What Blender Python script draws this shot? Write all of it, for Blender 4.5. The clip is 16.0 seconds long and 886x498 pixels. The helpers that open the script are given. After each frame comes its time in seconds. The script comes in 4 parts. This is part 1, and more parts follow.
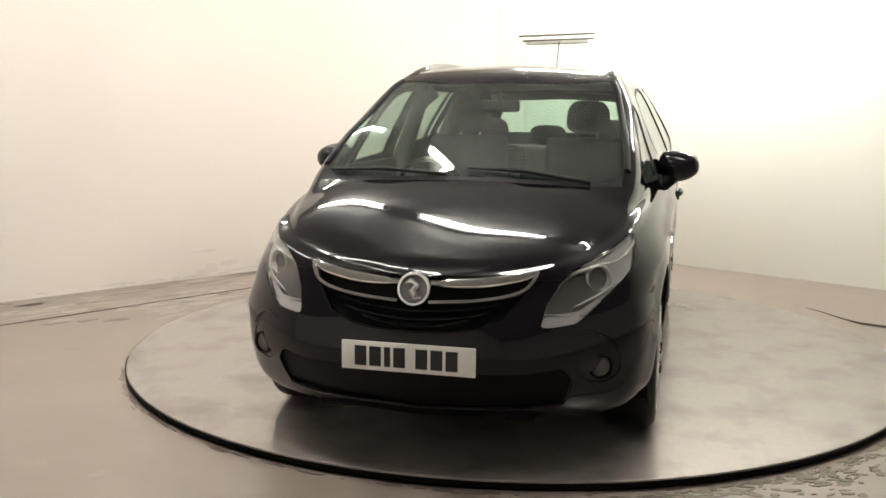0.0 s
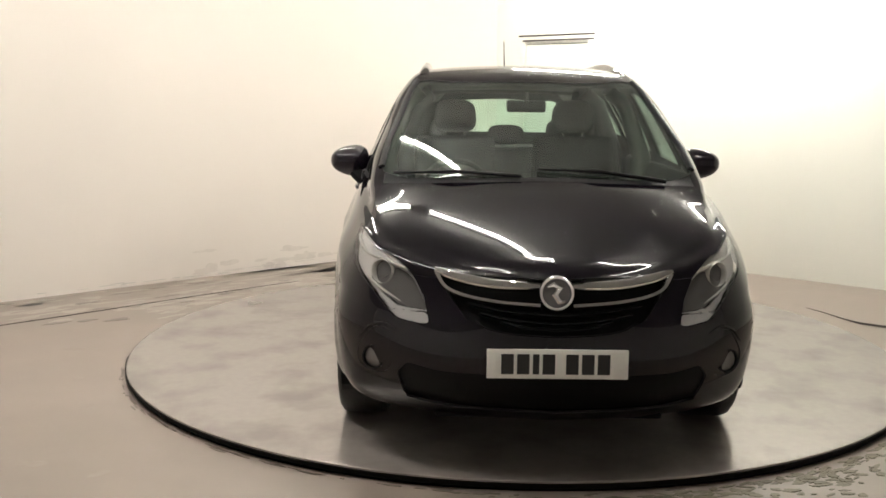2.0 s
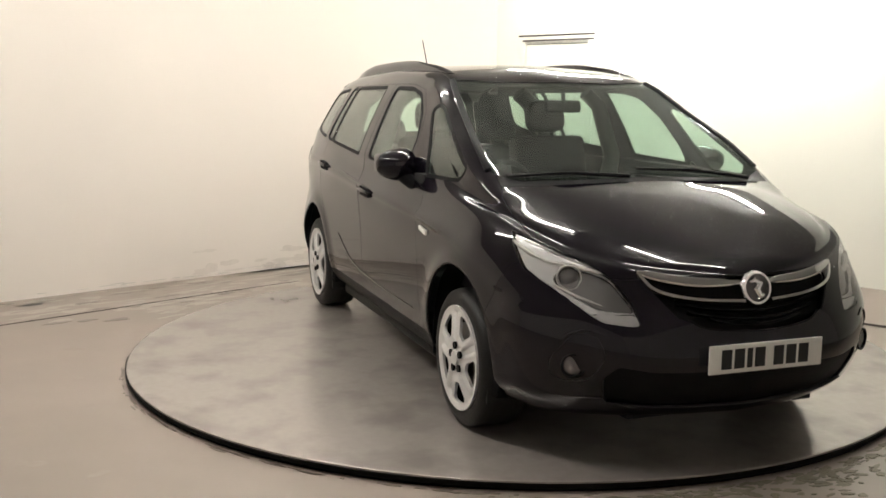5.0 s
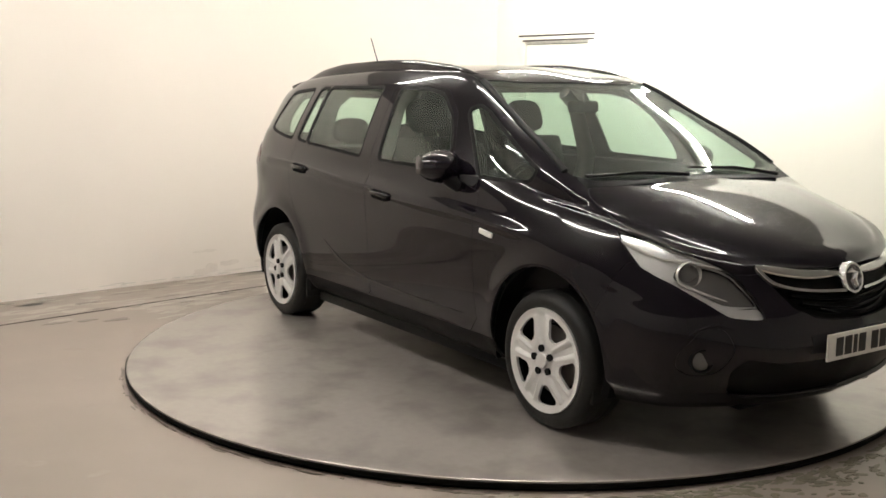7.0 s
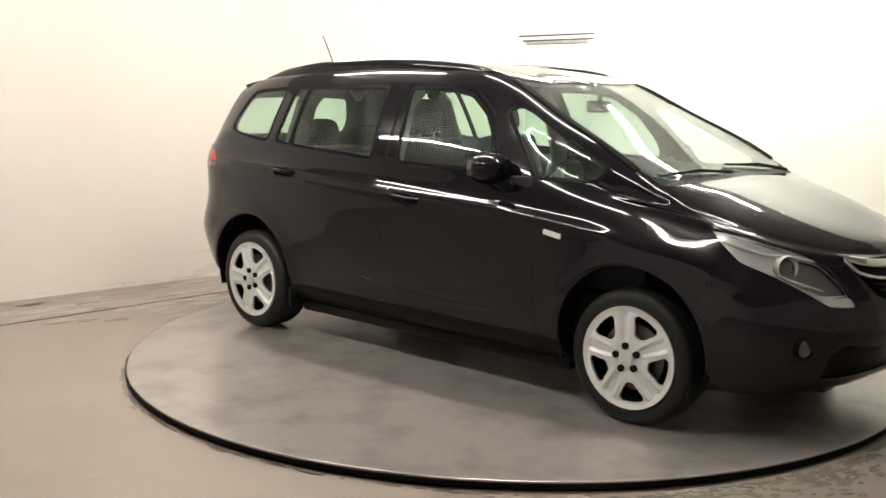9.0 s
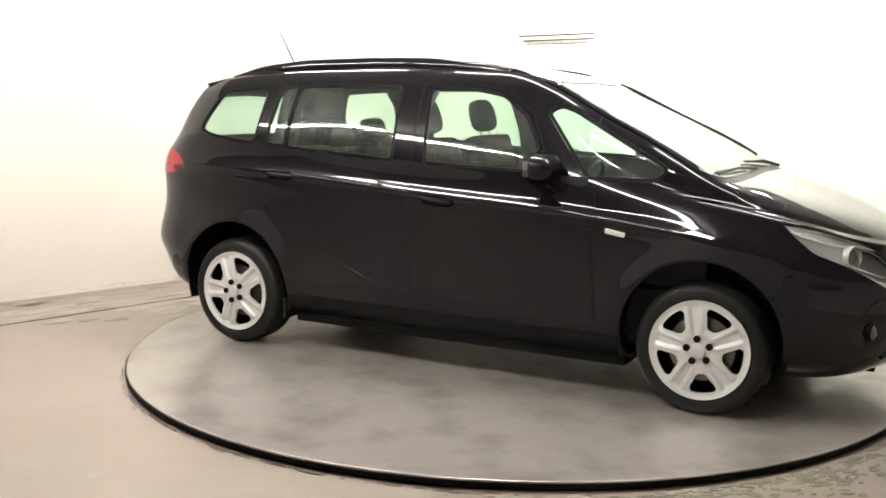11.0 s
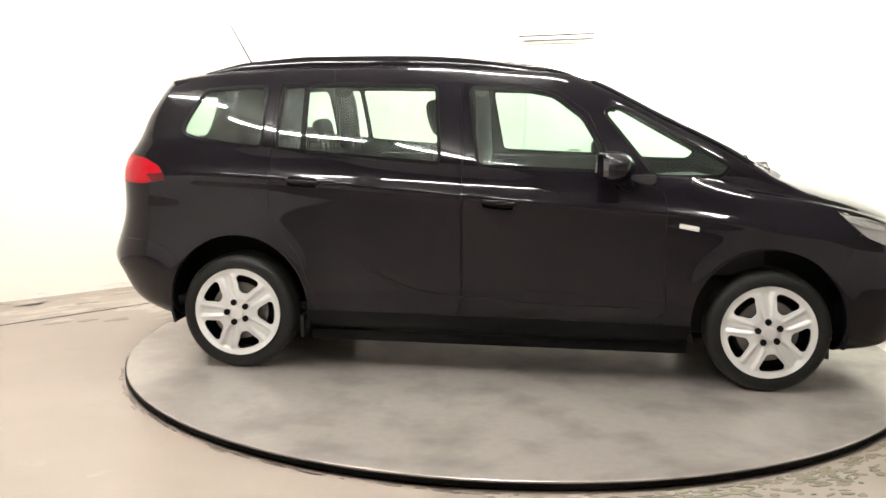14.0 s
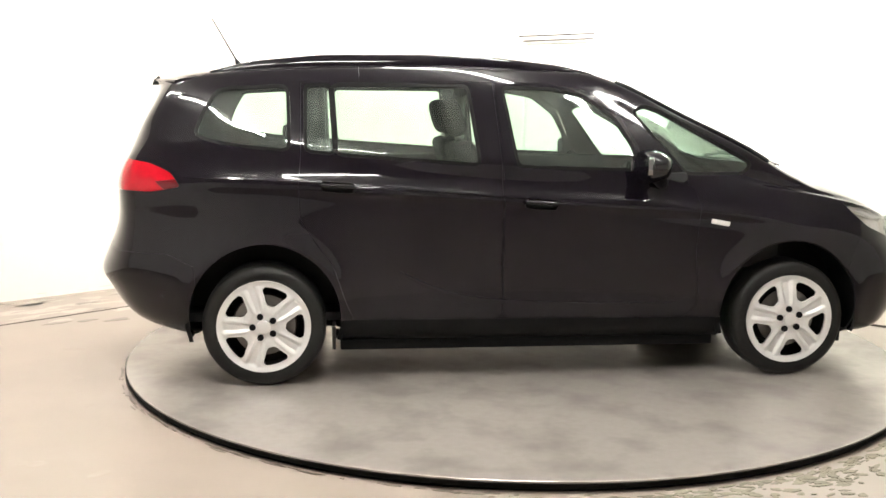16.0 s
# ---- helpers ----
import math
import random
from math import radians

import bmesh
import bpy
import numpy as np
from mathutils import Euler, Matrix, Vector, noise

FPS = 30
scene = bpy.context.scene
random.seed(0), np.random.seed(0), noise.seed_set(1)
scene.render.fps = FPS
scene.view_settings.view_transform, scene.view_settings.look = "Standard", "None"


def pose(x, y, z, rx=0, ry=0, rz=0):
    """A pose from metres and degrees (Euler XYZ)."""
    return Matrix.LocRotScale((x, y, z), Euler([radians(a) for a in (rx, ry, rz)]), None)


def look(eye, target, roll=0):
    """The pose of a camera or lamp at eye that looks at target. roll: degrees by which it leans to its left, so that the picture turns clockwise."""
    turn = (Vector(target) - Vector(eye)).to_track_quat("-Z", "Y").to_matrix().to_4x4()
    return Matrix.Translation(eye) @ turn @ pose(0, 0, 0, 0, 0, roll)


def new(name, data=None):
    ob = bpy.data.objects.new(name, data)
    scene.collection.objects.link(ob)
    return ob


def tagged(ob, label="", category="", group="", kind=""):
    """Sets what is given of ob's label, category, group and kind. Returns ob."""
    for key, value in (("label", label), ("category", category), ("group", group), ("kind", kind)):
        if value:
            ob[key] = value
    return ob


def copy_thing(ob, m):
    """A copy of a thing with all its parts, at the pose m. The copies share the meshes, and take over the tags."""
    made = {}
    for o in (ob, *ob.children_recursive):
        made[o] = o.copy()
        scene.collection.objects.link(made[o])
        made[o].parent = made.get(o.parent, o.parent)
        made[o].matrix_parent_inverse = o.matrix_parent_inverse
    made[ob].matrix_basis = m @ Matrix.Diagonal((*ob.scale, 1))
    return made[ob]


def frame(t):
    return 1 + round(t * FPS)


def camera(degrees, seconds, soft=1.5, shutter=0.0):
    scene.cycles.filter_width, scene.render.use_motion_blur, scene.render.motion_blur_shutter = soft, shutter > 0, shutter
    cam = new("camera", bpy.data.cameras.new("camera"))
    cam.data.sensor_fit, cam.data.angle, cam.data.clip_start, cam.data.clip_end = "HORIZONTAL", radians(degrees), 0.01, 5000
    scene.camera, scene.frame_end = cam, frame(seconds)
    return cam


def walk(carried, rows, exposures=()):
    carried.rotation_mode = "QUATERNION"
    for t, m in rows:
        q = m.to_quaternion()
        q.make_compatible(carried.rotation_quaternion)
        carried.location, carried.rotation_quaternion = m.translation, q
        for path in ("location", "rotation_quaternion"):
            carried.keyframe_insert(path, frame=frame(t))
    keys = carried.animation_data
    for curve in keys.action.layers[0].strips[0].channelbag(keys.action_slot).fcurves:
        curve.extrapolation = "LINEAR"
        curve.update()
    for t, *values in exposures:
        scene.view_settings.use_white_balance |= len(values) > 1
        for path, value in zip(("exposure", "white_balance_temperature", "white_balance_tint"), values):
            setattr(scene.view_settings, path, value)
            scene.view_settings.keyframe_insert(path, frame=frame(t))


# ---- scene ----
cam = camera(48.86, 16.0, soft=1.6)
EYE = Vector((0.0, -5.814, 1.455))
YAW, PITCH = radians(-4.06), radians(-8.66)
AIM = EYE + 5 * Vector((math.sin(YAW) * math.cos(PITCH), math.cos(YAW) * math.cos(PITCH), math.sin(PITCH)))
walk(cam, [(0.0, look(EYE, AIM, 0.54)), (16.0, look(EYE, AIM, 0.54))],
     exposures=[(0.0, 0.05, 6600, 10), (3.5, -0.05, 6600, 10), (7.0, 0.0, 6600, 10), (9.0, 0.18, 6600, 10), (11.5, 0.72, 6450, 9), (13.0, 0.90, 6450, 9), (16.0, 1.15, 6450, 9)])

# ---- world and light ----
world = bpy.data.worlds.new("world")
scene.world = world
world.use_nodes = True
sky = world.node_tree.nodes.new("ShaderNodeTexSky")
sky.sky_type, sky.sun_disc = "NISHITA", False
sky.sun_elevation, sky.sun_rotation = radians(40), radians(120)
world.node_tree.links.new(sky.outputs[0], world.node_tree.nodes["Background"].inputs[0])
world.node_tree.nodes["Background"].inputs[1].default_value = 0.08

TUBE_POWER, FAR_TUBE_POWER = 131.0, 220.0


# ---- materials ----
def material(name, color, rough=0.5, metal=0.0, coat=0.0, grain=0.0, scale=20.0, bump=0.0, stain=0.0, stain_scale=2.0,
             stain_color=None, emission=0.0, spec=0.5, stain_detail=2.0, stain_from=0.3, stain_to=0.72):
    """A node material: base colour with fine grain, larger stains and fine relief."""
    m = bpy.data.materials.new(name)
    m.use_nodes = True
    nt = m.node_tree
    b = nt.nodes["Principled BSDF"]
    b.inputs["Base Color"].default_value = (*color, 1)
    b.inputs["Roughness"].default_value = rough
    b.inputs["Metallic"].default_value = metal
    b.inputs["Specular IOR Level"].default_value = spec
    b.inputs["Coat Weight"].default_value = coat
    b.inputs["Coat Roughness"].default_value = 0.03
    if emission:
        b.inputs["Emission Color"].default_value = (*color, 1)
        b.inputs["Emission Strength"].default_value = emission
    co = nt.nodes.new("ShaderNodeTexCoord")

    def tex(s, detail):
        n = nt.nodes.new("ShaderNodeTexNoise")
        n.inputs["Scale"].default_value, n.inputs["Detail"].default_value = s, detail
        nt.links.new(co.outputs["Object"], n.inputs["Vector"])
        return n.outputs["Fac"]

    def ramp(src, lo, hi, a, c):
        n = nt.nodes.new("ShaderNodeMapRange")
        for key, v in (("From Min", lo), ("From Max", hi), ("To Min", a), ("To Max", c)):
            n.inputs[key].default_value = v
        nt.links.new(src, n.inputs["Value"])
        return n.outputs["Result"]

    def mix(fac, a, c, mode="MIX"):
        n = nt.nodes.new("ShaderNodeMix")
        n.data_type, n.blend_type = "RGBA", mode
        nt.links.new(fac, n.inputs[0])
        for sock, v in ((n.inputs[6], a), (n.inputs[7], c)):
            if isinstance(v, tuple):
                sock.default_value = (*v, 1)
            else:
                nt.links.new(v, sock)
        return n.outputs[2]

    if grain or stain:
        col = color
        if stain:
            dark = stain_color or tuple(c * 0.6 for c in color)
            col = mix(ramp(tex(stain_scale, stain_detail), stain_from, stain_to, 0, stain), col, dark)
        if grain:
            col = mix(ramp(tex(scale, 5), 0.3, 0.7, 0, grain), col, tuple(c * 0.7 for c in color))
        nt.links.new(col, b.inputs["Base Color"])
    if bump:
        n = nt.nodes.new("ShaderNodeBump")
        n.inputs["Strength"].default_value, n.inputs["Distance"].default_value = bump, 0.01
        nt.links.new(tex(scale * 2, 4), n.inputs["Height"])
        nt.links.new(n.outputs[0], b.inputs["Normal"])
    return m


def glass(name, tint, rough=0.0, film=0.0, stretch=1.0):
    """Thin tinted glass: mostly see-through with a clear mirror reflection, and a patchy film of dried rain and
    painted-in reflection haze.
    """
    m = bpy.data.materials.new(name)
    m.use_nodes = True
    nt = m.node_tree
    nt.nodes.remove(nt.nodes["Principled BSDF"])
    tr, gl, mx = (nt.nodes.new(k) for k in ("ShaderNodeBsdfTransparent", "ShaderNodeBsdfGlossy", "ShaderNodeMixShader"))
    lw, power, ramp = nt.nodes.new("ShaderNodeLayerWeight"), nt.nodes.new("ShaderNodeMath"), nt.nodes.new("ShaderNodeMath")
    lw.inputs["Blend"].default_value = 0.5
    power.operation, ramp.operation = "POWER", "MULTIPLY_ADD"
    power.inputs[1].default_value, ramp.inputs[1].default_value, ramp.inputs[2].default_value = 5.0, 0.95, 0.045
    nt.links.new(lw.outputs["Facing"], power.inputs[0])
    nt.links.new(power.outputs[0], ramp.inputs[0])
    tr.inputs[0].default_value = (*tint, 1)
    gl.inputs["Roughness"].default_value = rough
    nt.links.new(ramp.outputs[0], mx.inputs[0])
    nt.links.new(tr.outputs[0], mx.inputs[1])
    nt.links.new(gl.outputs[0], mx.inputs[2])
    last = mx.outputs[0]
    if film:
        co, lay = nt.nodes.new("ShaderNodeTexCoord"), nt.nodes.new("ShaderNodeMapping")
        lay.inputs["Scale"].default_value = (1, 1, stretch)
        nt.links.new(co.outputs["Object"], lay.inputs["Vector"])
        patch, beads, span, dots = (nt.nodes.new(k) for k in ("ShaderNodeTexNoise", "ShaderNodeTexVoronoi", "ShaderNodeMapRange", "ShaderNodeMapRange"))
        patch.inputs["Scale"].default_value, patch.inputs["Detail"].default_value = 9.0, 5.0
        beads.inputs["Scale"].default_value = 95.0
        nt.links.new(lay.outputs[0], patch.inputs["Vector"])
        nt.links.new(co.outputs["Object"], beads.inputs["Vector"])
        for n, src, lo, hi, a, b in ((span, patch.outputs["Fac"], 0.36, 0.68, 0.25 * film, 1.6 * film), (dots, beads.outputs["Distance"], 0.18, 0.34, film, 0.0)):
            for key, v in (("From Min", lo), ("From Max", hi), ("To Min", a), ("To Max", b)):
                n.inputs[key].default_value = v
            nt.links.new(src, n.inputs["Value"])
        total, dirt, cover = nt.nodes.new("ShaderNodeMath"), nt.nodes.new("ShaderNodeBsdfDiffuse"), nt.nodes.new("ShaderNodeMixShader")
        nt.links.new(span.outputs["Result"], total.inputs[0])
        nt.links.new(dots.outputs["Result"], total.inputs[1])
        # pale diffuse colour: dried drips, plus the haze of reflections painted in
        dirt.inputs[0].default_value = (0.62, 0.62, 0.60, 1)
        nt.links.new(total.outputs[0], cover.inputs[0])
        nt.links.new(last, cover.inputs[1])
        nt.links.new(dirt.outputs[0], cover.inputs[2])
        last = cover.outputs[0]
    nt.links.new(last, nt.nodes["Material Output"].inputs[0])
    return m


def beaded(m, spacing=70.0, strength=0.16):
    """Adds small standing drops of rain to a material, as relief."""
    nt = m.node_tree
    co, cell, size, bump = (nt.nodes.new(k) for k in ("ShaderNodeTexCoord", "ShaderNodeTexVoronoi", "ShaderNodeMapRange", "ShaderNodeBump"))
    cell.inputs["Scale"].default_value = spacing
    nt.links.new(co.outputs["Object"], cell.inputs["Vector"])
    for key, v in (("From Min", 0.04), ("From Max", 0.22), ("To Min", 1.0), ("To Max", 0.0)):
        size.inputs[key].default_value = v
    nt.links.new(cell.outputs["Distance"], size.inputs["Value"])
    bump.inputs["Strength"].default_value, bump.inputs["Distance"].default_value = strength, 0.004
    nt.links.new(size.outputs["Result"], bump.inputs["Height"])
    nt.links.new(bump.outputs[0], nt.nodes["Principled BSDF"].inputs["Normal"])
    return m


PAINT = material("black_paint", (0.0048, 0.0036, 0.0060), 0.04, spec=0.36)
WET_PAINT = beaded(material("rain_beaded_black_paint", (0.0048, 0.0036, 0.0060), 0.04, spec=0.36))
TRIM = material("dark_trim", (0.02, 0.02, 0.021), 0.55, grain=0.4, scale=60, bump=0.1, spec=0.15)
FABRIC = material("seat_fabric", (0.006, 0.006, 0.0066), 0.9, grain=0.5, scale=120, bump=0.3, spec=0.1)
LINING = material("grey_lining", (0.16, 0.16, 0.15), 0.9, grain=0.3, scale=90)
GLASS = glass("window_glass", (0.855, 0.945, 0.895), film=0.02, stretch=0.25)
SCREEN_GLASS = glass("windscreen_glass", (0.875, 0.95, 0.908), film=0.015)
LAMP_GLASS = glass("lamp_glass", (0.97, 0.97, 0.97))
RUBBER = material("tyre_rubber", (0.006, 0.006, 0.006), 0.5, grain=0.5, scale=70, bump=0.2, stain=0.4, stain_color=(0.012, 0.011, 0.010), stain_scale=5, spec=0.3)
SILVER = material("silver_wheel_paint", (0.74, 0.735, 0.735), 0.38, 0.45, 0.0, stain=0.3, stain_scale=8)
STEEL = material("brake_steel", (0.22, 0.21, 0.20), 0.45, 0.8, stain=0.5, stain_color=(0.09, 0.06, 0.04), stain_scale=14)
CHROME = material("chrome", (0.78, 0.79, 0.80), 0.08, 1.0)
BLACK_PLASTIC = material("black_plastic", (0.006, 0.006, 0.0065), 0.45, grain=0.4, scale=90, bump=0.15, spec=0.08)
RED_LENS = material("red_lens", (0.36, 0.004, 0.012), 0.12, 0.0, 0.15, grain=0.5, scale=25, spec=0.3, bump=0.1)
WHITE_PLATE = material("plate_white", (0.78, 0.78, 0.74), 0.35, grain=0.12, scale=50)
INK = material("plate_ink", (0.012, 0.012, 0.012), 0.5)
SMOKED = material("dim_lens", (0.16, 0.16, 0.165), 0.10, 0.5, 0.4, grain=0.3, scale=60)
SEAL = material("gloss_black_seal", (0.004, 0.004, 0.0042), 0.5, grain=0.3, scale=80, spec=0.08)
RED_DARK = material("dark_red_lens", (0.09, 0.003, 0.006), 0.12, 0.0, 0.15, grain=0.5, scale=25, spec=0.3, bump=0.1)
CLEAR = material("pale_lens_and_shine", (0.75, 0.74, 0.70), 0.15, 0.2, 0.6, grain=0.2, scale=60)
WALL_CREAM = material("painted_wall", (0.86, 0.795, 0.735), 0.6, stain=0.10, stain_scale=0.8)
WALL_WHITE = material("white_painted_wall", (0.82, 0.82, 0.75), 0.55, stain=0.08, stain_scale=0.9)
CEILING_MAT = material("ceiling_paint", (0.42, 0.415, 0.40), 0.8, grain=0.1, scale=8)
CONCRETE = material("wet_concrete", (0.325, 0.268, 0.232), 0.36, grain=0.1, scale=8, stain=0.6, stain_scale=1.4, stain_color=(0.21, 0.182, 0.15), stain_detail=5.0, stain_from=0.22, stain_to=0.86)
PLATE_STEEL = material("turntable_steel", (0.378, 0.34, 0.312), 0.23, 0.34, spec=0.6, grain=0.25, scale=22, stain=0.7, stain_scale=3.2, stain_color=(0.23, 0.207, 0.19), stain_detail=7.0, stain_from=0.47, stain_to=0.68)
EDGE_BLACK = material("black_gap_shade", (0.005, 0.0045, 0.004), 0.8, spec=0.05)
# near-black for both lines over the door; the lower one is painted shade
DARK_LINE = material("dirt", (0.06, 0.055, 0.048), 0.8, grain=0.5, scale=25)
TUBE = material("fluorescent_tube", (1.0, 0.97, 0.90), 0.5, emission=TUBE_POWER)
FAR_TUBE = material("brighter_fluorescent_tube", (1.0, 0.97, 0.90), 0.5, emission=FAR_TUBE_POWER)
WALL_GREY = material("grey_painted_wall", (0.72, 0.70, 0.68), 0.7, stain=0.15, stain_scale=0.8)
LAMP_DARK = material("smoked_chrome", (0.17, 0.165, 0.165), 0.28, 0.6, grain=0.2, scale=20)
LAMP_SILVER = material("fluted_reflector", (0.66, 0.655, 0.655), 0.30, 0.5, grain=0.3, scale=18, bump=0.10)
MIRROR = material("tinted_mirror", (0.22, 0.22, 0.23), 0.05, 1.0)
DOOR_PAINT = material("white_door_paint", (0.80, 0.80, 0.735), 0.45, grain=0.08, scale=12, stain=0.1, stain_scale=2)
JOINT = material("dark_joint", (0.035, 0.029, 0.024), 0.8, grain=0.5, scale=40)
PALE_STAIN = material("limescale_stain", (0.50, 0.46, 0.41), 0.5, grain=0.4, scale=30, stain=0.5, stain_scale=9)
FAINT = material("dried_spot", (0.335, 0.285, 0.25), 0.42, grain=0.3, scale=30, stain=0.6, stain_scale=14, stain_color=(0.30, 0.25, 0.215))
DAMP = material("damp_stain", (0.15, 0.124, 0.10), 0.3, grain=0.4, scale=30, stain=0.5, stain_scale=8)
RUBBLE = material("broken_concrete", (0.255, 0.235, 0.18), 0.7, grain=0.6, scale=35, stain=0.85, stain_scale=9, stain_color=(0.13, 0.12, 0.09), bump=0.3)
SCUFF = material("wall_scuff", (0.70, 0.655, 0.605), 0.7, grain=0.4, scale=20)
GRIME = material("wall_grime", (0.80, 0.735, 0.675), 0.65, grain=0.3, scale=18, stain=0.5, stain_scale=6, stain_color=(0.74, 0.675, 0.615))
ENAMEL = material("white_enamel", (0.8, 0.8, 0.78), 0.4, grain=0.05, scale=30)


# ---- mesh helpers ----
def mesh_of(bm, name, *mats):
    me = bpy.data.meshes.new(name)
    bm.normal_update()
    bm.to_mesh(me)
    bm.free()
    for m in mats:
        me.materials.append(m)
    return me


def part(name, bm, mat, parent, label="", smooth=True):
    mats = mat if isinstance(mat, (tuple, list)) else (mat,)
    me = mesh_of(bm, name, *mats)
    for poly in me.polygons:
        poly.use_smooth = smooth
    if smooth:
        me.set_sharp_from_angle(angle=radians(38))
    ob = new(name, me)
    ob.parent = parent
    if label:
        tagged(ob, label)
    return ob


def box(bm, size, at, bevel=0.0, turn=None, segments=2):
    """A box with rounded edges, added to bm."""
    made = bmesh.ops.create_cube(bm, size=1.0)["verts"]
    m = Matrix.Translation(at) @ (turn or Matrix()) @ Matrix.Diagonal((*size, 1))
    bmesh.ops.transform(bm, matrix=m, verts=made)
    if bevel:
        edges = {e for v in made for e in v.link_edges}
        bmesh.ops.bevel(bm, geom=list(edges), offset=bevel, segments=segments, affect="EDGES", profile=0.6)
    return bm


def rod(bm, a, b, r, segments=10, r2=None):
    a, b = Vector(a), Vector(b)
    turn = (b - a).to_track_quat("Z", "Y").to_matrix().to_4x4()
    bmesh.ops.create_cone(bm, cap_ends=True, segments=segments, radius1=r, radius2=r if r2 is None else r2, depth=(b - a).length,
                          matrix=Matrix.Translation((a + b) / 2) @ turn)
    return bm


def tube(bm, pts, r, segments=8):
    """A tube through the points."""
    pts = [Vector(q) for q in pts]
    rings = []
    for i, q in enumerate(pts):
        t = (pts[min(i + 1, len(pts) - 1)] - pts[max(i - 1, 0)]).normalized()
        a = t.orthogonal().normalized() if not rings else (old - t * old.dot(t)).normalized()
        old = a
        b = t.cross(a)
        rr = r[i] if isinstance(r, (list, tuple)) else r
        rings.append([bm.verts.new(q + rr * (math.cos(k * math.tau / segments) * a + math.sin(k * math.tau / segments) * b))
                      for k in range(segments)])
    for p, q in zip(rings, rings[1:]):
        for k in range(segments):
            bm.faces.new((p[k], p[(k + 1) % segments], q[(k + 1) % segments], q[k]))
    bm.faces.new(rings[0][::-1])
    bm.faces.new(rings[-1])
    return bm


def lathe(bm, profile, segments=48, axis="y"):
    """Turns a profile of (radius, along) round the axis."""
    rings = []
    for r, h in profile:
        ring = []
        for k in range(segments):
            c, s = math.cos(k * math.tau / segments) * r, math.sin(k * math.tau / segments) * r
            ring.append(bm.verts.new((c, h, s) if axis == "y" else (c, s, h)))
        rings.append(ring)
    for p, q in zip(rings, rings[1:]):
        for k in range(segments):
            bm.faces.new((p[k], q[k], q[(k + 1) % segments], p[(k + 1) % segments]))
    return bm



# ---- the room ----
FLOOR_Z, DECK_Z = -0.035, 0.011
CORNER = Vector((-0.19, 4.52))
ALONG_LEFT = Vector((-0.700, -0.714))
ALONG_RIGHT = Vector((0.812, -0.584))
LEFT_LEN, RIGHT_LEN, HEIGHT = 10.8, 9.8, 3.0


def plan(a, b, z=0.0):
    """A place in the room: a metres along the left wall from the corner, b metres along the right wall."""
    q = CORNER + a * ALONG_LEFT + b * ALONG_RIGHT
    return Vector((q.x, q.y, z))


def slab(name, corners, z0, z1, mat, label, category):
    bm = bmesh.new()
    low, high = [bm.verts.new((q.x, q.y, z0)) for q in corners], [bm.verts.new((q.x, q.y, z1)) for q in corners]
    n = len(corners)
    bm.faces.new(low[::-1])
    bm.faces.new(high)
    for i in range(n):
        bm.faces.new((low[i], low[(i + 1) % n], high[(i + 1) % n], high[i]))
    bmesh.ops.recalc_face_normals(bm, faces=bm.faces)
    ob = new(name, mesh_of(bm, name, mat))
    return tagged(ob, label, category, kind="structure")


def build_room():
    t = 0.15
    A, B, H = LEFT_LEN, RIGHT_LEN, HEIGHT
    slab("floor", [plan(-t, -t), plan(A + t, -t), plan(A + t, B + t), plan(-t, B + t)], FLOOR_Z - 0.2, FLOOR_Z, CONCRETE,
         "damp worn grey-brown concrete floor with stains", "floor")
    slab("ceiling", [plan(-t, -t), plan(A + t, -t), plan(A + t, B + t), plan(-t, B + t)], H, H + 0.2, CEILING_MAT,
         "plain dull grey ceiling with tube lights", "ceiling")
    slab("wall_left", [plan(0, 0), plan(A, 0), plan(A, -t), plan(0, -t)], FLOOR_Z, H, WALL_CREAM, "plain cream painted wall, scuffed near the floor", "wall")
    # the right wall, in pieces round the door's opening
    d0, d1, top = 0.335, 1.135, 2.055
    wall = slab("wall_right", [plan(-t, d1), plan(-t, B), plan(0, B), plan(0, d1)], FLOOR_Z, H, WALL_WHITE, "plain white painted wall with a flush door", "wall")
    wall.data.name = "wall_right"
    for name, q0, q1, z0 in (("wall_section", -t, d0, FLOOR_Z), ("wall_lintel", d0, d1, top)):
        ob = slab(name, [plan(-t, q0), plan(-t, q1), plan(0, q1), plan(0, q0)], z0, H, WALL_WHITE, "", "")
        ob.parent = wall
        for key in ("label", "category", "kind"):
            if key in ob:
                del ob[key]
    slab("wall_back", [plan(A, -t), plan(A + t, -t), plan(A + t, B + t), plan(A, B + t)], FLOOR_Z, H, WALL_GREY, "plain pale grey painted wall behind the viewer", "wall")
    slab("wall_side", [plan(-t, B), plan(A, B), plan(A, B + t), plan(-t, B + t)], FLOOR_Z, H, WALL_GREY, "plain pale grey painted wall opposite the scuffed one", "wall")


def build_turntable():
    table = tagged(new("turntable"), "round flat steel car turntable, damp and stained, its edge gap drawn as a black rim", "turntable")
    bm = bmesh.new()
    lathe(bm, [(0.001, 0.0), (0.6, 0.0), (1.2, 0.0), (1.8, 0.0), (2.2, 0.0), (2.219, 0.0), (2.222, 0.0), (2.228, -0.003), (2.228, -0.017), (0.001, -0.017)], 160, "z")
    bmesh.ops.recalc_face_normals(bm, faces=bm.faces)
    part("deck", bm, PLATE_STEEL, table).location.z = DECK_Z
    # near-black ring that stands in for the shaded gap between deck and floor
    bm = bmesh.new()
    lathe(bm, [(2.05, -0.0065), (2.2285, -0.0065), (2.2288, 0.003), (2.2335, 0.0), (2.2335, -0.015), (2.215, -0.034), (2.05, -0.034)], 160, "z")
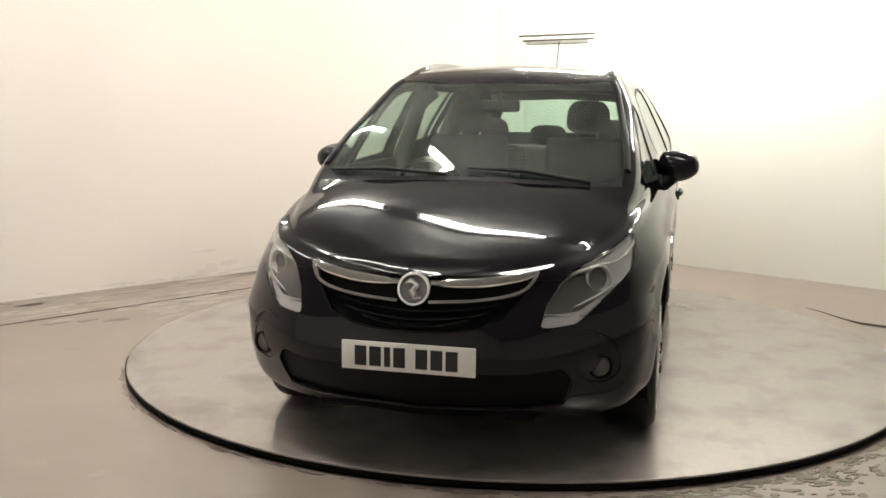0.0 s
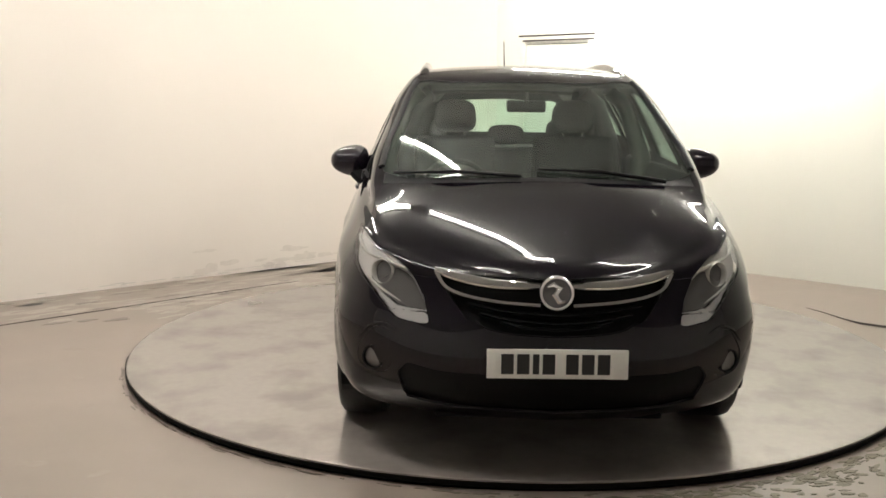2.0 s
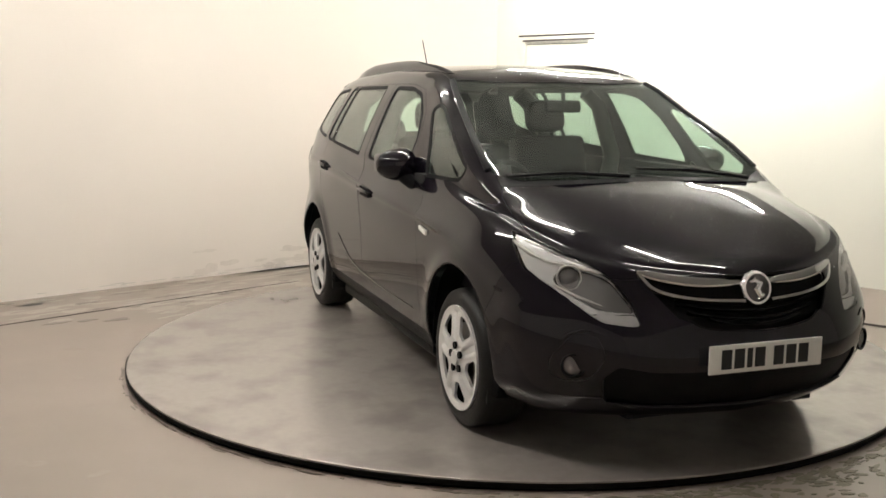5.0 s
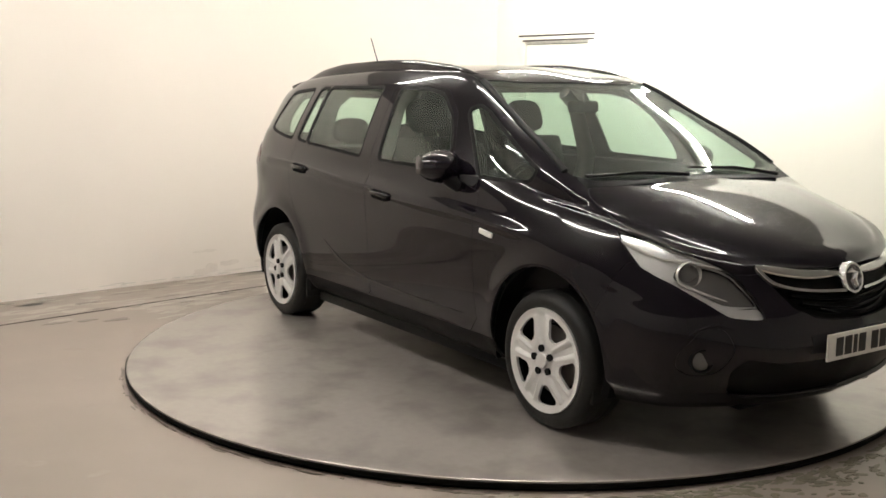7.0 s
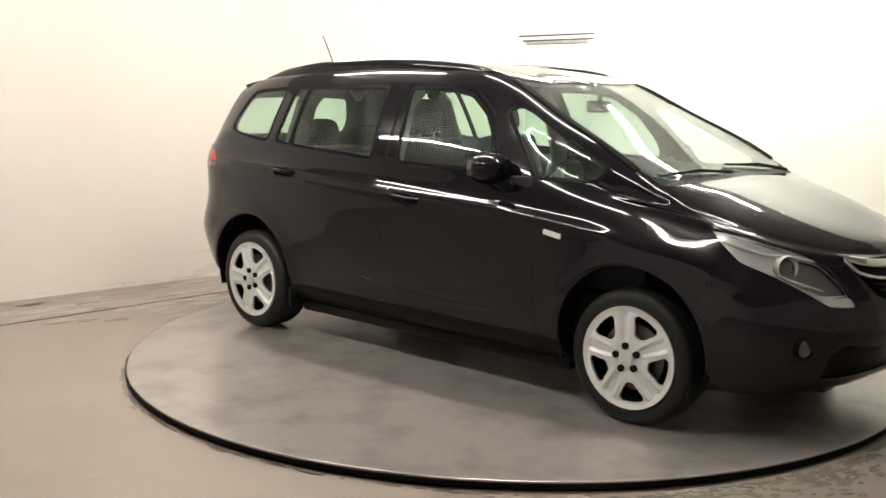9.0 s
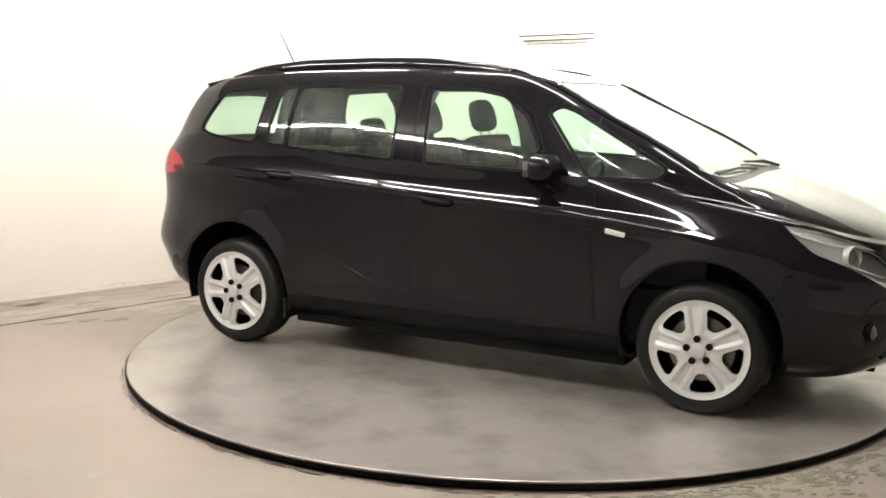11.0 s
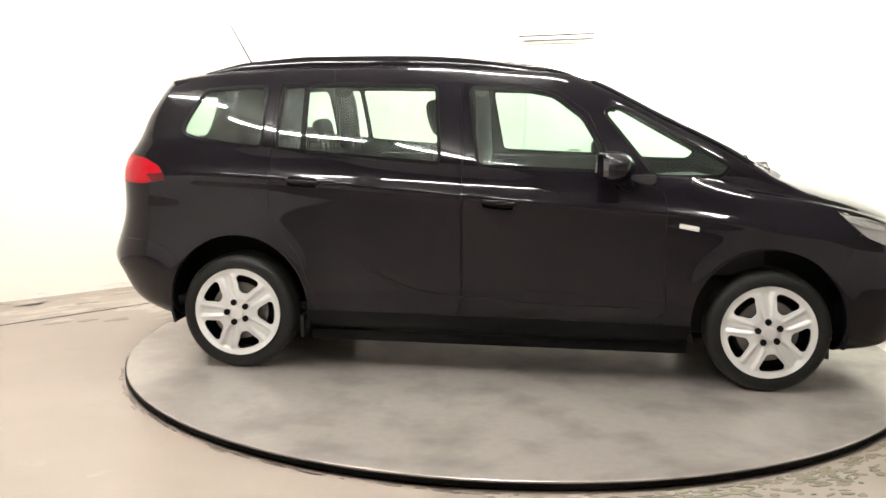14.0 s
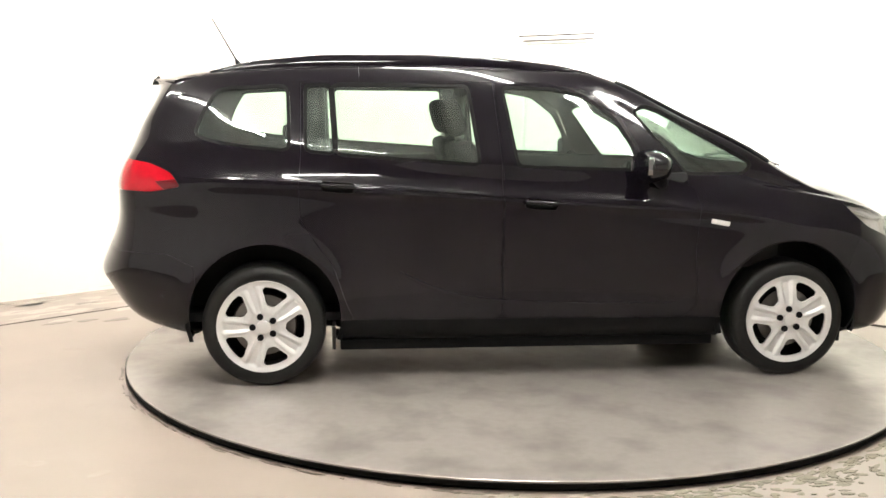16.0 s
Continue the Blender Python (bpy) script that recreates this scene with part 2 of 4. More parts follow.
    bmesh.ops.recalc_face_normals(bm, faces=bm.faces)
    part("rim", bm, EDGE_BLACK, table, "rim painted black for the shade in the gap round the deck")
    return table


def tube_light(at, turn, glow, length=1.5):
    lamp = tagged(new("tube_light"), "white batten ceiling light with one long glowing fluorescent tube", "ceiling light", "tube lights on the ceiling")
    bm = bmesh.new()
    box(bm, (length, 0.09, 0.05), (0, 0, -0.025), 0.008)
    for s in (-1, 1):
        box(bm, (0.03, 0.05, 0.06), (s * (length / 2 - 0.02), 0, -0.075), 0.006)
    part("batten", bm, ENAMEL, lamp)
    bm = bmesh.new()
    rod(bm, (-length / 2 + 0.03, 0, -0.085), (length / 2 - 0.03, 0, -0.085), 0.019, 14)
    part("tube", bm, glow, lamp, "glowing white tube")
    lamp.matrix_world = pose(at.x, at.y, HEIGHT, 0, 0, turn)
    return lamp


def build_door():
    d0, d1, top = 0.335, 1.135, 2.055
    door = tagged(new("door_1"), "closed flush white painted door in a slim white frame", "door", kind="structure")
    turn = math.degrees(math.atan2(ALONG_RIGHT.y, ALONG_RIGHT.x))
    at = plan(0, d0)
    door.matrix_world = pose(at.x, at.y, FLOOR_Z, 0, 0, turn)
    w, h = d1 - d0, top - FLOOR_Z
    bm = bmesh.new()
    box(bm, (w - 0.07, 0.044, h - 0.045), (w / 2, 0.030, h / 2 - 0.015), 0.003)
    part("leaf", bm, DOOR_PAINT, door, smooth=False)
    for x in (0.0, w):
        bm = bmesh.new()
        box(bm, (0.06, 0.022, h + 0.03), (x, -0.010, h / 2 + 0.015), 0.005)
        box(bm, (0.032, 0.10, h - 0.004), (0.016 if x == 0 else w - 0.016, 0.052, h / 2 - 0.002), 0.002)
        part("jamb", bm, DOOR_PAINT, door, smooth=False)
    bm = bmesh.new()
    box(bm, (w + 0.06, 0.024, 0.055), (w / 2, -0.012, h + 0.022), 0.006)
    box(bm, (w - 0.066, 0.10, 0.028), (w / 2, 0.052, h - 0.015), 0.002)
    part("head", bm, DOOR_PAINT, door, smooth=False)
    bm = bmesh.new()
    box(bm, (w + 0.085, 0.014, 0.017), (w / 2, -0.021, h + 0.049), 0.001)
    part("top_line", bm, DARK_LINE, door, "dark line along the top edge of the door frame", smooth=False)
    # raised dark strip painted as the shade of the gap under the head
    bm = bmesh.new()
    box(bm, (w + 0.03, 0.010, 0.016), (w / 2 + 0.02, -0.020, h + 0.002), 0.001)
    part("door_gap_shade", bm, DARK_LINE, door, "dark strip painted for the shade under the door head", smooth=False)
    bm = bmesh.new()
    rod(bm, (w - 0.10, 0.03, 1.02), (w - 0.10, -0.03, 1.02), 0.01)
    rod(bm, (w - 0.10, -0.03, 1.02), (w - 0.21, -0.03, 1.02), 0.009)
    part("door_handle", bm, STEEL, door)


def blotch(bm, at, rx, ry, turn, seed, h=0.0015, n=26):
    """A flat uneven patch on the floor."""
    ring = []
    for k in range(n):
        a = k * math.tau / n
        f = 0.55 + 0.9 * noise.noise(Vector((math.cos(a) * 1.6, math.sin(a) * 1.6, seed * 3.7))) * 0.7 + 0.35
        x, y = rx * f * math.cos(a), ry * f * math.sin(a)
        c, s = math.cos(turn), math.sin(turn)
        ring.append((at[0] + x * c - y * s, at[1] + x * s + y * c))
    low = [bm.verts.new((x, y, FLOOR_Z + 0.0005)) for x, y in ring]
    top = [bm.verts.new((at[0] + (x - at[0]) * .93, at[1] + (y - at[1]) * .93, FLOOR_Z + h)) for x, y in ring]
    bm.faces.new(top)
    for k in range(n):
        bm.faces.new((low[k], low[(k + 1) % n], top[(k + 1) % n], top[k]))


def build_floor_marks():
    rng = random.Random(5)
    # joint in the concrete along the scuffed wall
    bm = bmesh.new()
    pts = [(-3.9, -0.40), (-3.342, .221), (-2.96, .648), (-2.534, 1.151), (-2.147, 1.596), (-1.75, 2.02)]
    for (x0, y0), (x1, y1) in zip(pts, pts[1:]):
        d = Vector((x1 - x0, y1 - y0)).normalized()
        for k in range(6):
            a, b = Vector((x0, y0)).lerp(Vector((x1, y1)), k / 6), Vector((x0, y0)).lerp(Vector((x1, y1)), (k + 1) / 6)
            w0 = 0.006 + 0.004 * rng.random()
            n = Vector((-d.y, d.x)) * w0
            m = (a + b) / 2
            box(bm, ((b - a).length + .004, 2 * w0, .003), (m.x, m.y, FLOOR_Z + .001), 0, pose(0, 0, 0, 0, 0, math.degrees(math.atan2(d.y, d.x))))
    tagged(new("floor_joint", mesh_of(bm, "floor_joint", JOINT)), "dark straight joint line in the concrete floor", "floor joint", kind="structure")
    along = math.atan2(ALONG_LEFT.y, ALONG_LEFT.x)
    # pale scale and dark damp spots beside the joint
    pale, dark, faint = bmesh.new(), bmesh.new(), bmesh.new()
    for k in range(90):
        a = rng.uniform(1.6, 6.6)
        off = rng.choice((rng.uniform(.25, .8), rng.uniform(.55, 1.05)))
        q = plan(a, off)
        if Vector((q.x, q.y)).length > 2.42:
            blotch(pale, (q.x, q.y), rng.uniform(.04, .13), rng.uniform(.015, .05), along + rng.uniform(-.3, .3), k, .0012)
    for k in range(60):
        q = plan(rng.uniform(2.2, 5.6), rng.uniform(.04, .55))
        blotch(pale if k % 3 else faint, (q.x, q.y), rng.uniform(.08, .24), rng.uniform(.012, .04), along + rng.uniform(-.12, .12), k + 500, .0009)
    for k in range(46):
        q = plan(rng.uniform(2.5, 4.6), rng.uniform(.62, 1.25))
        if Vector((q.x, q.y)).length > 2.40:
            blotch(pale, (q.x, q.y), rng.uniform(.09, .20), rng.uniform(.02, .06), along + rng.uniform(-.3, .3), k + 400, .0011)
    for k, (x, y, r) in enumerate(((-1.95, -2.12, .07), (-1.62, -2.2, .05), (-2.3, -.9, .06), (-2.6, -.3, .07), (-2.05, -1.35, .04), (-2.9, -.75, .06))):
        blotch(faint, (x, y), r, r * .6, k, k + 700, .001)
    tagged(new("dried_spots", mesh_of(faint, "dried_spots", FAINT)), "faint pale dried spots on the concrete", "stain", kind="stuff")
    for k, (x, y, r) in enumerate(((-3.088, .982, .10), (-3.009, .325, .09), (-2.843, .429, .08), (-2.651, .486, .10), (-2.39, 1.105, .06), (-3.4, .1, .07), (-2.2, 1.45, .08), (-2.05, 1.7, .07))):
        blotch(dark, (x, y), r, r * .38, along, k + 60, .0018)
    for k in range(16):
        q = plan(rng.uniform(2.2, 5.1), rng.choice((rng.uniform(.05, .35), rng.uniform(.35, 1.1))))
        if Vector((q.x, q.y)).length > 2.42:
            blotch(dark, (q.x, q.y), rng.uniform(.05, .14), rng.uniform(.012, .03), along + rng.uniform(-.15, .15), k + 200, .0011)
    for x, y, rx, ry in ((-1.98, 2.58, .42, .10), (-1.55, 2.75, .45, .16), (-1.2, 2.5, .5, .2), (-2.18, 2.52, .36, .10), (-1.86, 2.80, .42, .12), (-1.72, 2.45, .30, .07)):
        blotch(dark, (x, y), rx, ry, along, rx * 70, .0012)
    tagged(new("limescale", mesh_of(pale, "limescale", PALE_STAIN)), "pale dried limescale patches on the concrete", "stain", kind="stuff")
    tagged(new("damp_patches", mesh_of(dark, "damp_patches", DAMP)), "dark damp patches on the concrete", "stain", kind="stuff")
    # crack and broken concrete on the other side of the turntable
    bm = bmesh.new()
    tube(bm, [(2.18, 1.42, FLOOR_Z), (2.26, 1.26, FLOOR_Z), (2.33, 1.06, FLOOR_Z), (2.40, .92, FLOOR_Z), (2.53, .82, FLOOR_Z), (2.75, .72, FLOOR_Z)], [.003, .005, .007, .013, .016, .010], 6)
    tagged(new("floor_crack", mesh_of(bm, "floor_crack", JOINT)), "dark ragged crack in the concrete floor", "crack", kind="structure")
    bm = bmesh.new()
    for k in range(420):
        a = radians(rng.uniform(-92, -28))
        r = 2.262 + abs(rng.gauss(0, .13)) + (.0 if a > radians(-75) else .02)
        blotch(bm, (r * math.cos(a), r * math.sin(a)), rng.uniform(.010, .040), rng.uniform(.006, .018), a + math.pi / 2 + rng.uniform(-.5, .5), k, rng.uniform(.001, .004), 12)
    tagged(new("broken_concrete", mesh_of(bm, "broken_concrete", RUBBLE)), "rough greenish broken concrete round the turntable edge", "rubble", kind="stuff")
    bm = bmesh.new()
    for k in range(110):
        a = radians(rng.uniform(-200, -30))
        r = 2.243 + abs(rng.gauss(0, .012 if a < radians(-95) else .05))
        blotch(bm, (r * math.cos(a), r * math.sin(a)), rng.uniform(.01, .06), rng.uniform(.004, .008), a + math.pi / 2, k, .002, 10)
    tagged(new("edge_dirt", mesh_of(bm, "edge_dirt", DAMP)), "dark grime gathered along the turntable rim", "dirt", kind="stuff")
    # scuff strip low on the wall
    bm = bmesh.new()
    for k in range(36):
        a = rng.uniform(1.2, 6.5)
        q = plan(a, .0025)
        z = FLOOR_Z + abs(rng.gauss(.0, .035)) + .003
        box(bm, (rng.uniform(.03, .22), .003, rng.uniform(.002, .007)), (q.x, q.y, z), 0, pose(0, 0, 0, 0, 0, math.degrees(along)))
    tagged(new("wall_scuffs", mesh_of(bm, "wall_scuffs", SCUFF)), "grey scuff marks low on the cream wall", "scuff marks", kind="stuff")


def build_wall_grime():
    """Faint uneven smears low on the scuffed wall, near the corner."""
    rng = random.Random(11)
    bm = bmesh.new()
    for k in range(16):
        a, z = rng.uniform(1.9, 3.4), FLOOR_Z + .02 + abs(rng.gauss(.06, .10))
        w, h, ring = rng.uniform(.05, .17), rng.uniform(.012, .045), []
        for j in range(20):
            t = j * math.tau / 20
            f = .8 + .5 * noise.noise(Vector((math.cos(t) * 1.5, math.sin(t) * 1.5, k * 2.3)))
            q = plan(a + w * f * math.cos(t), .0022 + .0001 * k)
            ring.append(bm.verts.new((q.x, q.y, max(FLOOR_Z + .002, z + h * f * math.sin(t)))))
        bm.faces.new(ring)
    tagged(new("wall_grime", mesh_of(bm, "wall_grime", GRIME)), "faint grey smears low on the cream wall", "grime", kind="stuff")


build_room()
build_wall_grime()
build_door()
build_floor_marks()
turntable = build_turntable()
TURN = -40.0
first = tube_light(Vector((-1.95, -1.93)), TURN, TUBE)
for x, y in ((-0.62, -2.95), (-0.22, -0.38), (1.45, -1.58), (-1.66, 0.84), (-3.0, -0.86)):
    copy_thing(first, pose(x, y, HEIGHT, 0, 0, TURN))
# the far tubes get extra power, to throw the car's shade forward
for x, y in ((1.92, 1.80), (0.55, 3.02)):
    tube_light(Vector((x, y)), TURN, FAR_TUBE)

# ---- the car's body lines ----
def pchip(xk, yk, x):
    """Smooth interpolation through knots without overshoot."""
    xk, yk = np.asarray(xk, float), np.asarray(yk, float)
    h, d = np.diff(xk), np.diff(yk) / np.diff(xk)
    m = np.zeros(len(xk))
    for i in range(1, len(xk) - 1):
        if d[i - 1] * d[i] > 0:
            w1, w2 = 2 * h[i] + h[i - 1], h[i] + 2 * h[i - 1]
            m[i] = (w1 + w2) / (w1 / d[i - 1] + w2 / d[i])
    m[0], m[-1] = d[0], d[-1]
    k = np.clip(np.searchsorted(xk, x) - 1, 0, len(h) - 1)
    t = (x - xk[k]) / h[k]
    return ((1 + 2 * t) * (1 - t) ** 2 * yk[k] + t * (1 - t) ** 2 * h[k] * m[k]
            + t * t * (3 - 2 * t) * yk[k + 1] + t * t * (t - 1) * h[k] * m[k + 1])


def spline(xk, y, x):
    """A natural cubic spline through y (knots by columns), at x."""
    n, h = len(xk), np.diff(xk)
    a, r = np.eye(n), np.zeros_like(y)
    for i in range(1, n - 1):
        a[i, i - 1:i + 2] = h[i - 1], 2 * (h[i - 1] + h[i]), h[i]
        r[i] = 6 * ((y[i + 1] - y[i]) / h[i] - (y[i] - y[i - 1]) / h[i - 1])
    c = np.linalg.solve(a, r)
    k = np.clip(np.searchsorted(xk, x) - 1, 0, n - 2)
    lo, hi, hk = (xk[k + 1] - x)[:, None], (x - xk[k])[:, None], h[k][:, None]
    return (c[k] * lo ** 3 + c[k + 1] * hi ** 3) / (6 * hk) + (y[k] / hk - c[k] * hk / 6) * lo + (y[k + 1] / hk - c[k + 1] * hk / 6) * hi


LINES = []


def line(height, rear, side, front):
    """One lengthwise line of the body. side: (x, y, z); rear and front: (x, y, z) at even steps round the corners, ending on the middle line."""
    knots = [(-2.4 + 0.2 * i, *q) for i, q in enumerate(rear)] + [(q[0], *q) for q in side] + [(2.1 + 0.2 * i, *q) for i, q in enumerate(front)]
    LINES.append((height, np.array(knots)))


line(0.0, [(-2.05, 0, .27), (-2.0, .30, .27), (-1.9, .5, .26)], [(-1.7, .58, .22), (1.7, .58, .20)], [(1.95, .5, .22), (2.1, .3, .23), (2.15, 0, .23)])
line(.32, [(-2.22, 0, .37), (-2.17, .40, .37), (-2.03, .70, .35)], [(-1.75, .845, .31), (-1.0, .835, .26), (1.0, .835, .245), (1.7, .84, .255), (1.9, .80, .265)],
     [(2.06, .635, .27), (2.19, .35, .275), (2.235, 0, .275)])
line(.46, [(-2.29, 0, .47), (-2.23, .42, .47), (-2.08, .72, .46)], [(-1.75, .885, .42), (-1.0, .885, .38), (1.0, .885, .37), (1.7, .876, .38), (1.9, .843, .39)],
     [(2.11, .672, .40), (2.272, .377, .40), (2.315, 0, .40)])
line(.70, [(-2.30, 0, .60), (-2.25, .42, .60), (-2.10, .752, .62)], [(-1.8, .885, .64), (-1.5, .912, .64), (-.8, .905, .62), (.6, .905, .61), (1.4, .905, .62), (1.7, .882, .61), (1.9, .852, .59)],
     [(2.12, .68, .57), (2.29, .38, .535), (2.337, 0, .53)])
line(.88, [(-2.21, 0, .82), (-2.17, .41, .82), (-2.07, .725, .82)], [(-1.8, .852, .83), (-1.4, .897, .83), (-.74, .912, .81), (.3, .914, .78), (.86, .908, .76), (1.2, .905, .74), (1.5, .898, .715), (1.7, .875, .69), (1.9, .83, .66)],
     [(2.12, .655, .63), (2.27, .36, .605), (2.325, 0, .60)])
line(1.06, [(-2.195, 0, 1.03), (-2.155, .41, 1.03), (-2.07, .72, 1.04)], [(-1.8, .845, 1.04), (-1.4, .885, 1.035), (-.74, .915, 1.0), (.3, .918, .935), (.86, .905, .90), (1.2, .90, .86), (1.5, .89, .81), (1.7, .862, .77), (1.9, .80, .73)],
     [(2.11, .62, .69), (2.245, .34, .665), (2.305, 0, .66)])
line(1.13, [(-2.165, 0, 1.106), (-2.125, .395, 1.106), (-2.055, .70, 1.116)], [(-1.8, .812, 1.126), (-1.4, .853, 1.124), (-.74, .885, 1.081), (.3, .888, 1.017), (.55, .883, 1.004), (.86, .876, .958), (1.2, .870, .919), (1.5, .858, .88), (1.7, .829, .837), (1.9, .769, .789)],
     [(2.091, .596, .744), (2.223, .329, .716), (2.279, 0, .706)])
line(1.19, [(-2.135, 0, 1.17), (-2.098, .385, 1.17), (-2.02, .678, 1.18)], [(-1.8, .79, 1.20), (-1.5, .825, 1.205), (-1.2, .853, 1.19), (-.75, .872, 1.15), (-.2, .882, 1.112), (.15, .877, 1.09), (.55, .864, 1.075), (.75, .868, 1.025), (1.2, .855, .97), (1.5, .83, .94), (1.7, .80, .895), (1.9, .742, .84)],
     [(2.075, .575, .79), (2.205, .32, .76), (2.257, 0, .745)])
line(1.42, [(-2.07, 0, 1.33), (-2.03, .345, 1.33), (-1.962, .625, 1.33)], [(-1.8, .715, 1.34), (-1.5, .757, 1.355), (-1.2, .772, 1.355), (-.3, .79, 1.34), (.2, .783, 1.31), (.6, .783, 1.235), (.9, .805, 1.11), (1.2, .808, 1.015), (1.5, .783, .975), (1.7, .745, .935), (1.9, .69, .882)],
     [(2.06, .52, .825), (2.187, .285, .795), (2.236, 0, .783)])
line(1.64, [(-2.0, 0, 1.49), (-1.96, .29, 1.49), (-1.88, .555, 1.49)], [(-1.75, .635, 1.505), (-1.5, .660, 1.517), (-1.2, .668, 1.525), (-.6, .69, 1.532), (0.0, .688, 1.522), (.3, .680, 1.485), (.6, .716, 1.385), (.9, .766, 1.225), (1.15, .789, 1.09), (1.35, .772, 1.02), (1.5, .745, .997), (1.7, .70, .957), (1.9, .64, .905)],
     [(2.048, .475, .85), (2.167, .26, .82), (2.212, 0, .81)])
line(1.78, [(-2.02, 0, 1.535), (-1.975, .25, 1.535), (-1.87, .46, 1.54)], [(-1.75, .55, 1.556), (-1.5, .572, 1.582), (-1.0, .585, 1.608), (-.5, .595, 1.615), (0.0, .596, 1.602), (.3, .605, 1.580), (.5, .634, 1.518), (.85, .692, 1.345), (1.12, .732, 1.215), (1.32, .745, 1.105), (1.45, .725, 1.045), (1.6, .695, 1.008), (1.75, .645, .97), (1.9, .585, .925)],
     [(2.035, .44, .868), (2.148, .235, .838), (2.188, 0, .828)])
line(2.05, [(-2.035, 0, 1.545), (-1.99, .12, 1.548), (-1.9, .22, 1.562)], [(-1.75, .28, 1.592), (-1.5, .30, 1.615), (-1.0, .31, 1.642), (-.5, .31, 1.655), (0.0, .31, 1.644), (.3, .32, 1.613), (.5, .33, 1.549), (.85, .36, 1.384), (1.15, .39, 1.232), (1.42, .40, 1.094), (1.52, .40, 1.066), (1.75, .385, 1.0), (1.92, .34, .935)],
     [(2.03, .25, .887), (2.128, .14, .853), (2.163, 0, .842)])
line(2.36, [(-2.037, 0, 1.547), (-2.0, 0, 1.55), (-1.93, 0, 1.565)], [(-1.75, 0, 1.60), (-1.5, 0, 1.624), (-1.0, 0, 1.652), (-.5, 0, 1.664), (0.0, 0, 1.654), (.3, 0, 1.623), (.5, 0, 1.557), (.85, 0, 1.394), (1.15, 0, 1.242), (1.43, 0, 1.10), (1.55, 0, 1.068), (1.75, 0, 1.008), (1.95, 0, .93)],
     [(2.035, 0, .893), (2.115, 0, .862), (2.15, 0, .848)])


def body_grid(columns=180, rows=118):
    """Points of one half of the body, y to the side, by columns (rear to front) and rows (sill to roof)."""
    u = np.linspace(-2.4, 2.5, columns)
    pts = np.stack([np.stack([pchip(k[:, 0], k[:, 1 + c], u) for c in range(3)], -1) for _, k in LINES])
    for _ in range(3):
        pts[:, 1:-1] = (pts[:, :-2] + 2 * pts[:, 1:-1] + pts[:, 2:]) / 4
    heights = [h for h, _ in LINES]
    ghost = [2 * heights[-1] - h for h in heights[-2:-5:-1]]
    mirrored = pts[-2:-5:-1] * np.array([1, -1, 1])
    full = np.concatenate([pts, mirrored])
    v = np.linspace(0, heights[-1], rows)
    flat = spline(np.array(heights + ghost), full.reshape(len(full), -1), v)
    grid = flat.reshape(rows, columns, 3).transpose(1, 0, 2).copy()
    # even out bonnet, windscreen and roof, so that reflections run smoothly
    def fade(x, a, b, soft):
        return np.clip((x - a) / soft, 0, 1) * np.clip((b - x) / soft, 0, 1)
    uu, vv = u[:, None], v[None, :]
    weight = np.maximum.reduce([fade(uu, 1.47, 2.42, .06) * fade(vv, 1.28, 9, .12), fade(uu, .52, 1.40, .05) * fade(vv, 1.84, 9, .08),
                                fade(uu, -1.7, .46, .1) * fade(vv, 1.84, 9, .08), fade(uu, -1.7, 1.75, .1) * fade(vv, .5, 1.04, .06),
                                fade(uu, .62, 1.75, .08) * fade(vv, 1.1, 1.6, .06),
                                fade(uu, -1.9, .35, .1) * fade(vv, 1.22, 1.76, .05)])[..., None]
    for _ in range(60):
        pad = np.concatenate([grid, grid[:, -2:-3:-1] * np.array([1, -1, 1])], 1)
        step = np.zeros_like(grid)
        step[1:-1, 1:] = (grid[:-2, 1:] + grid[2:, 1:] + pad[1:-1, :-2] + pad[1:-1, 2:]) / 4 - grid[1:-1, 1:]
        grid = grid + 0.7 * weight * step
    # lips round the wheel arches and a crease along the shoulder
    side = np.clip((grid[..., 1] - .55) / .15, 0, 1)
    for xc in (-1.372, 1.374):
        d = np.hypot(grid[..., 0] - xc, grid[..., 2] - .352)
        grid[..., 1] += .013 * side * np.exp(-((d - .385) / .055) ** 2) * np.clip((grid[..., 2] - .2) / .1, 0, 1)
    grid[..., 1] += .0115 * fade(uu, -1.80, 1.30, .2) * np.exp(-((vv - 1.06) / .028) ** 2)
    # one simple crowned shape each for the bonnet and the windscreen
    for weight, order in ((fade(uu, 1.46, 2.40, .10) * fade(vv, 1.50, 9, .14), 4), (fade(uu, .50, 1.42, .05) * fade(vv, 1.80, 9, .08), 3)):
        x, y, z = grid[..., 0], grid[..., 1], grid[..., 2]
        terms = np.stack([(x - x.mean()) ** i * y ** (2 * j) for i in range(order + 1) for j in range(3)], -1)
        use = weight > 0.5
        best = np.linalg.lstsq(terms[use], z[use], rcond=None)[0]
        grid[..., 2] += weight * (terms @ best - z)
    grid[:, :, 1] = np.maximum(grid[:, :, 1], 0)
    grid[:, -1, 1], grid[0, :, 1], grid[-1, :, 1] = 0, 0, 0
    return u, v, grid



# ---- the car: panels cut out of one smooth surface ----
U, V, GRID = body_grid()


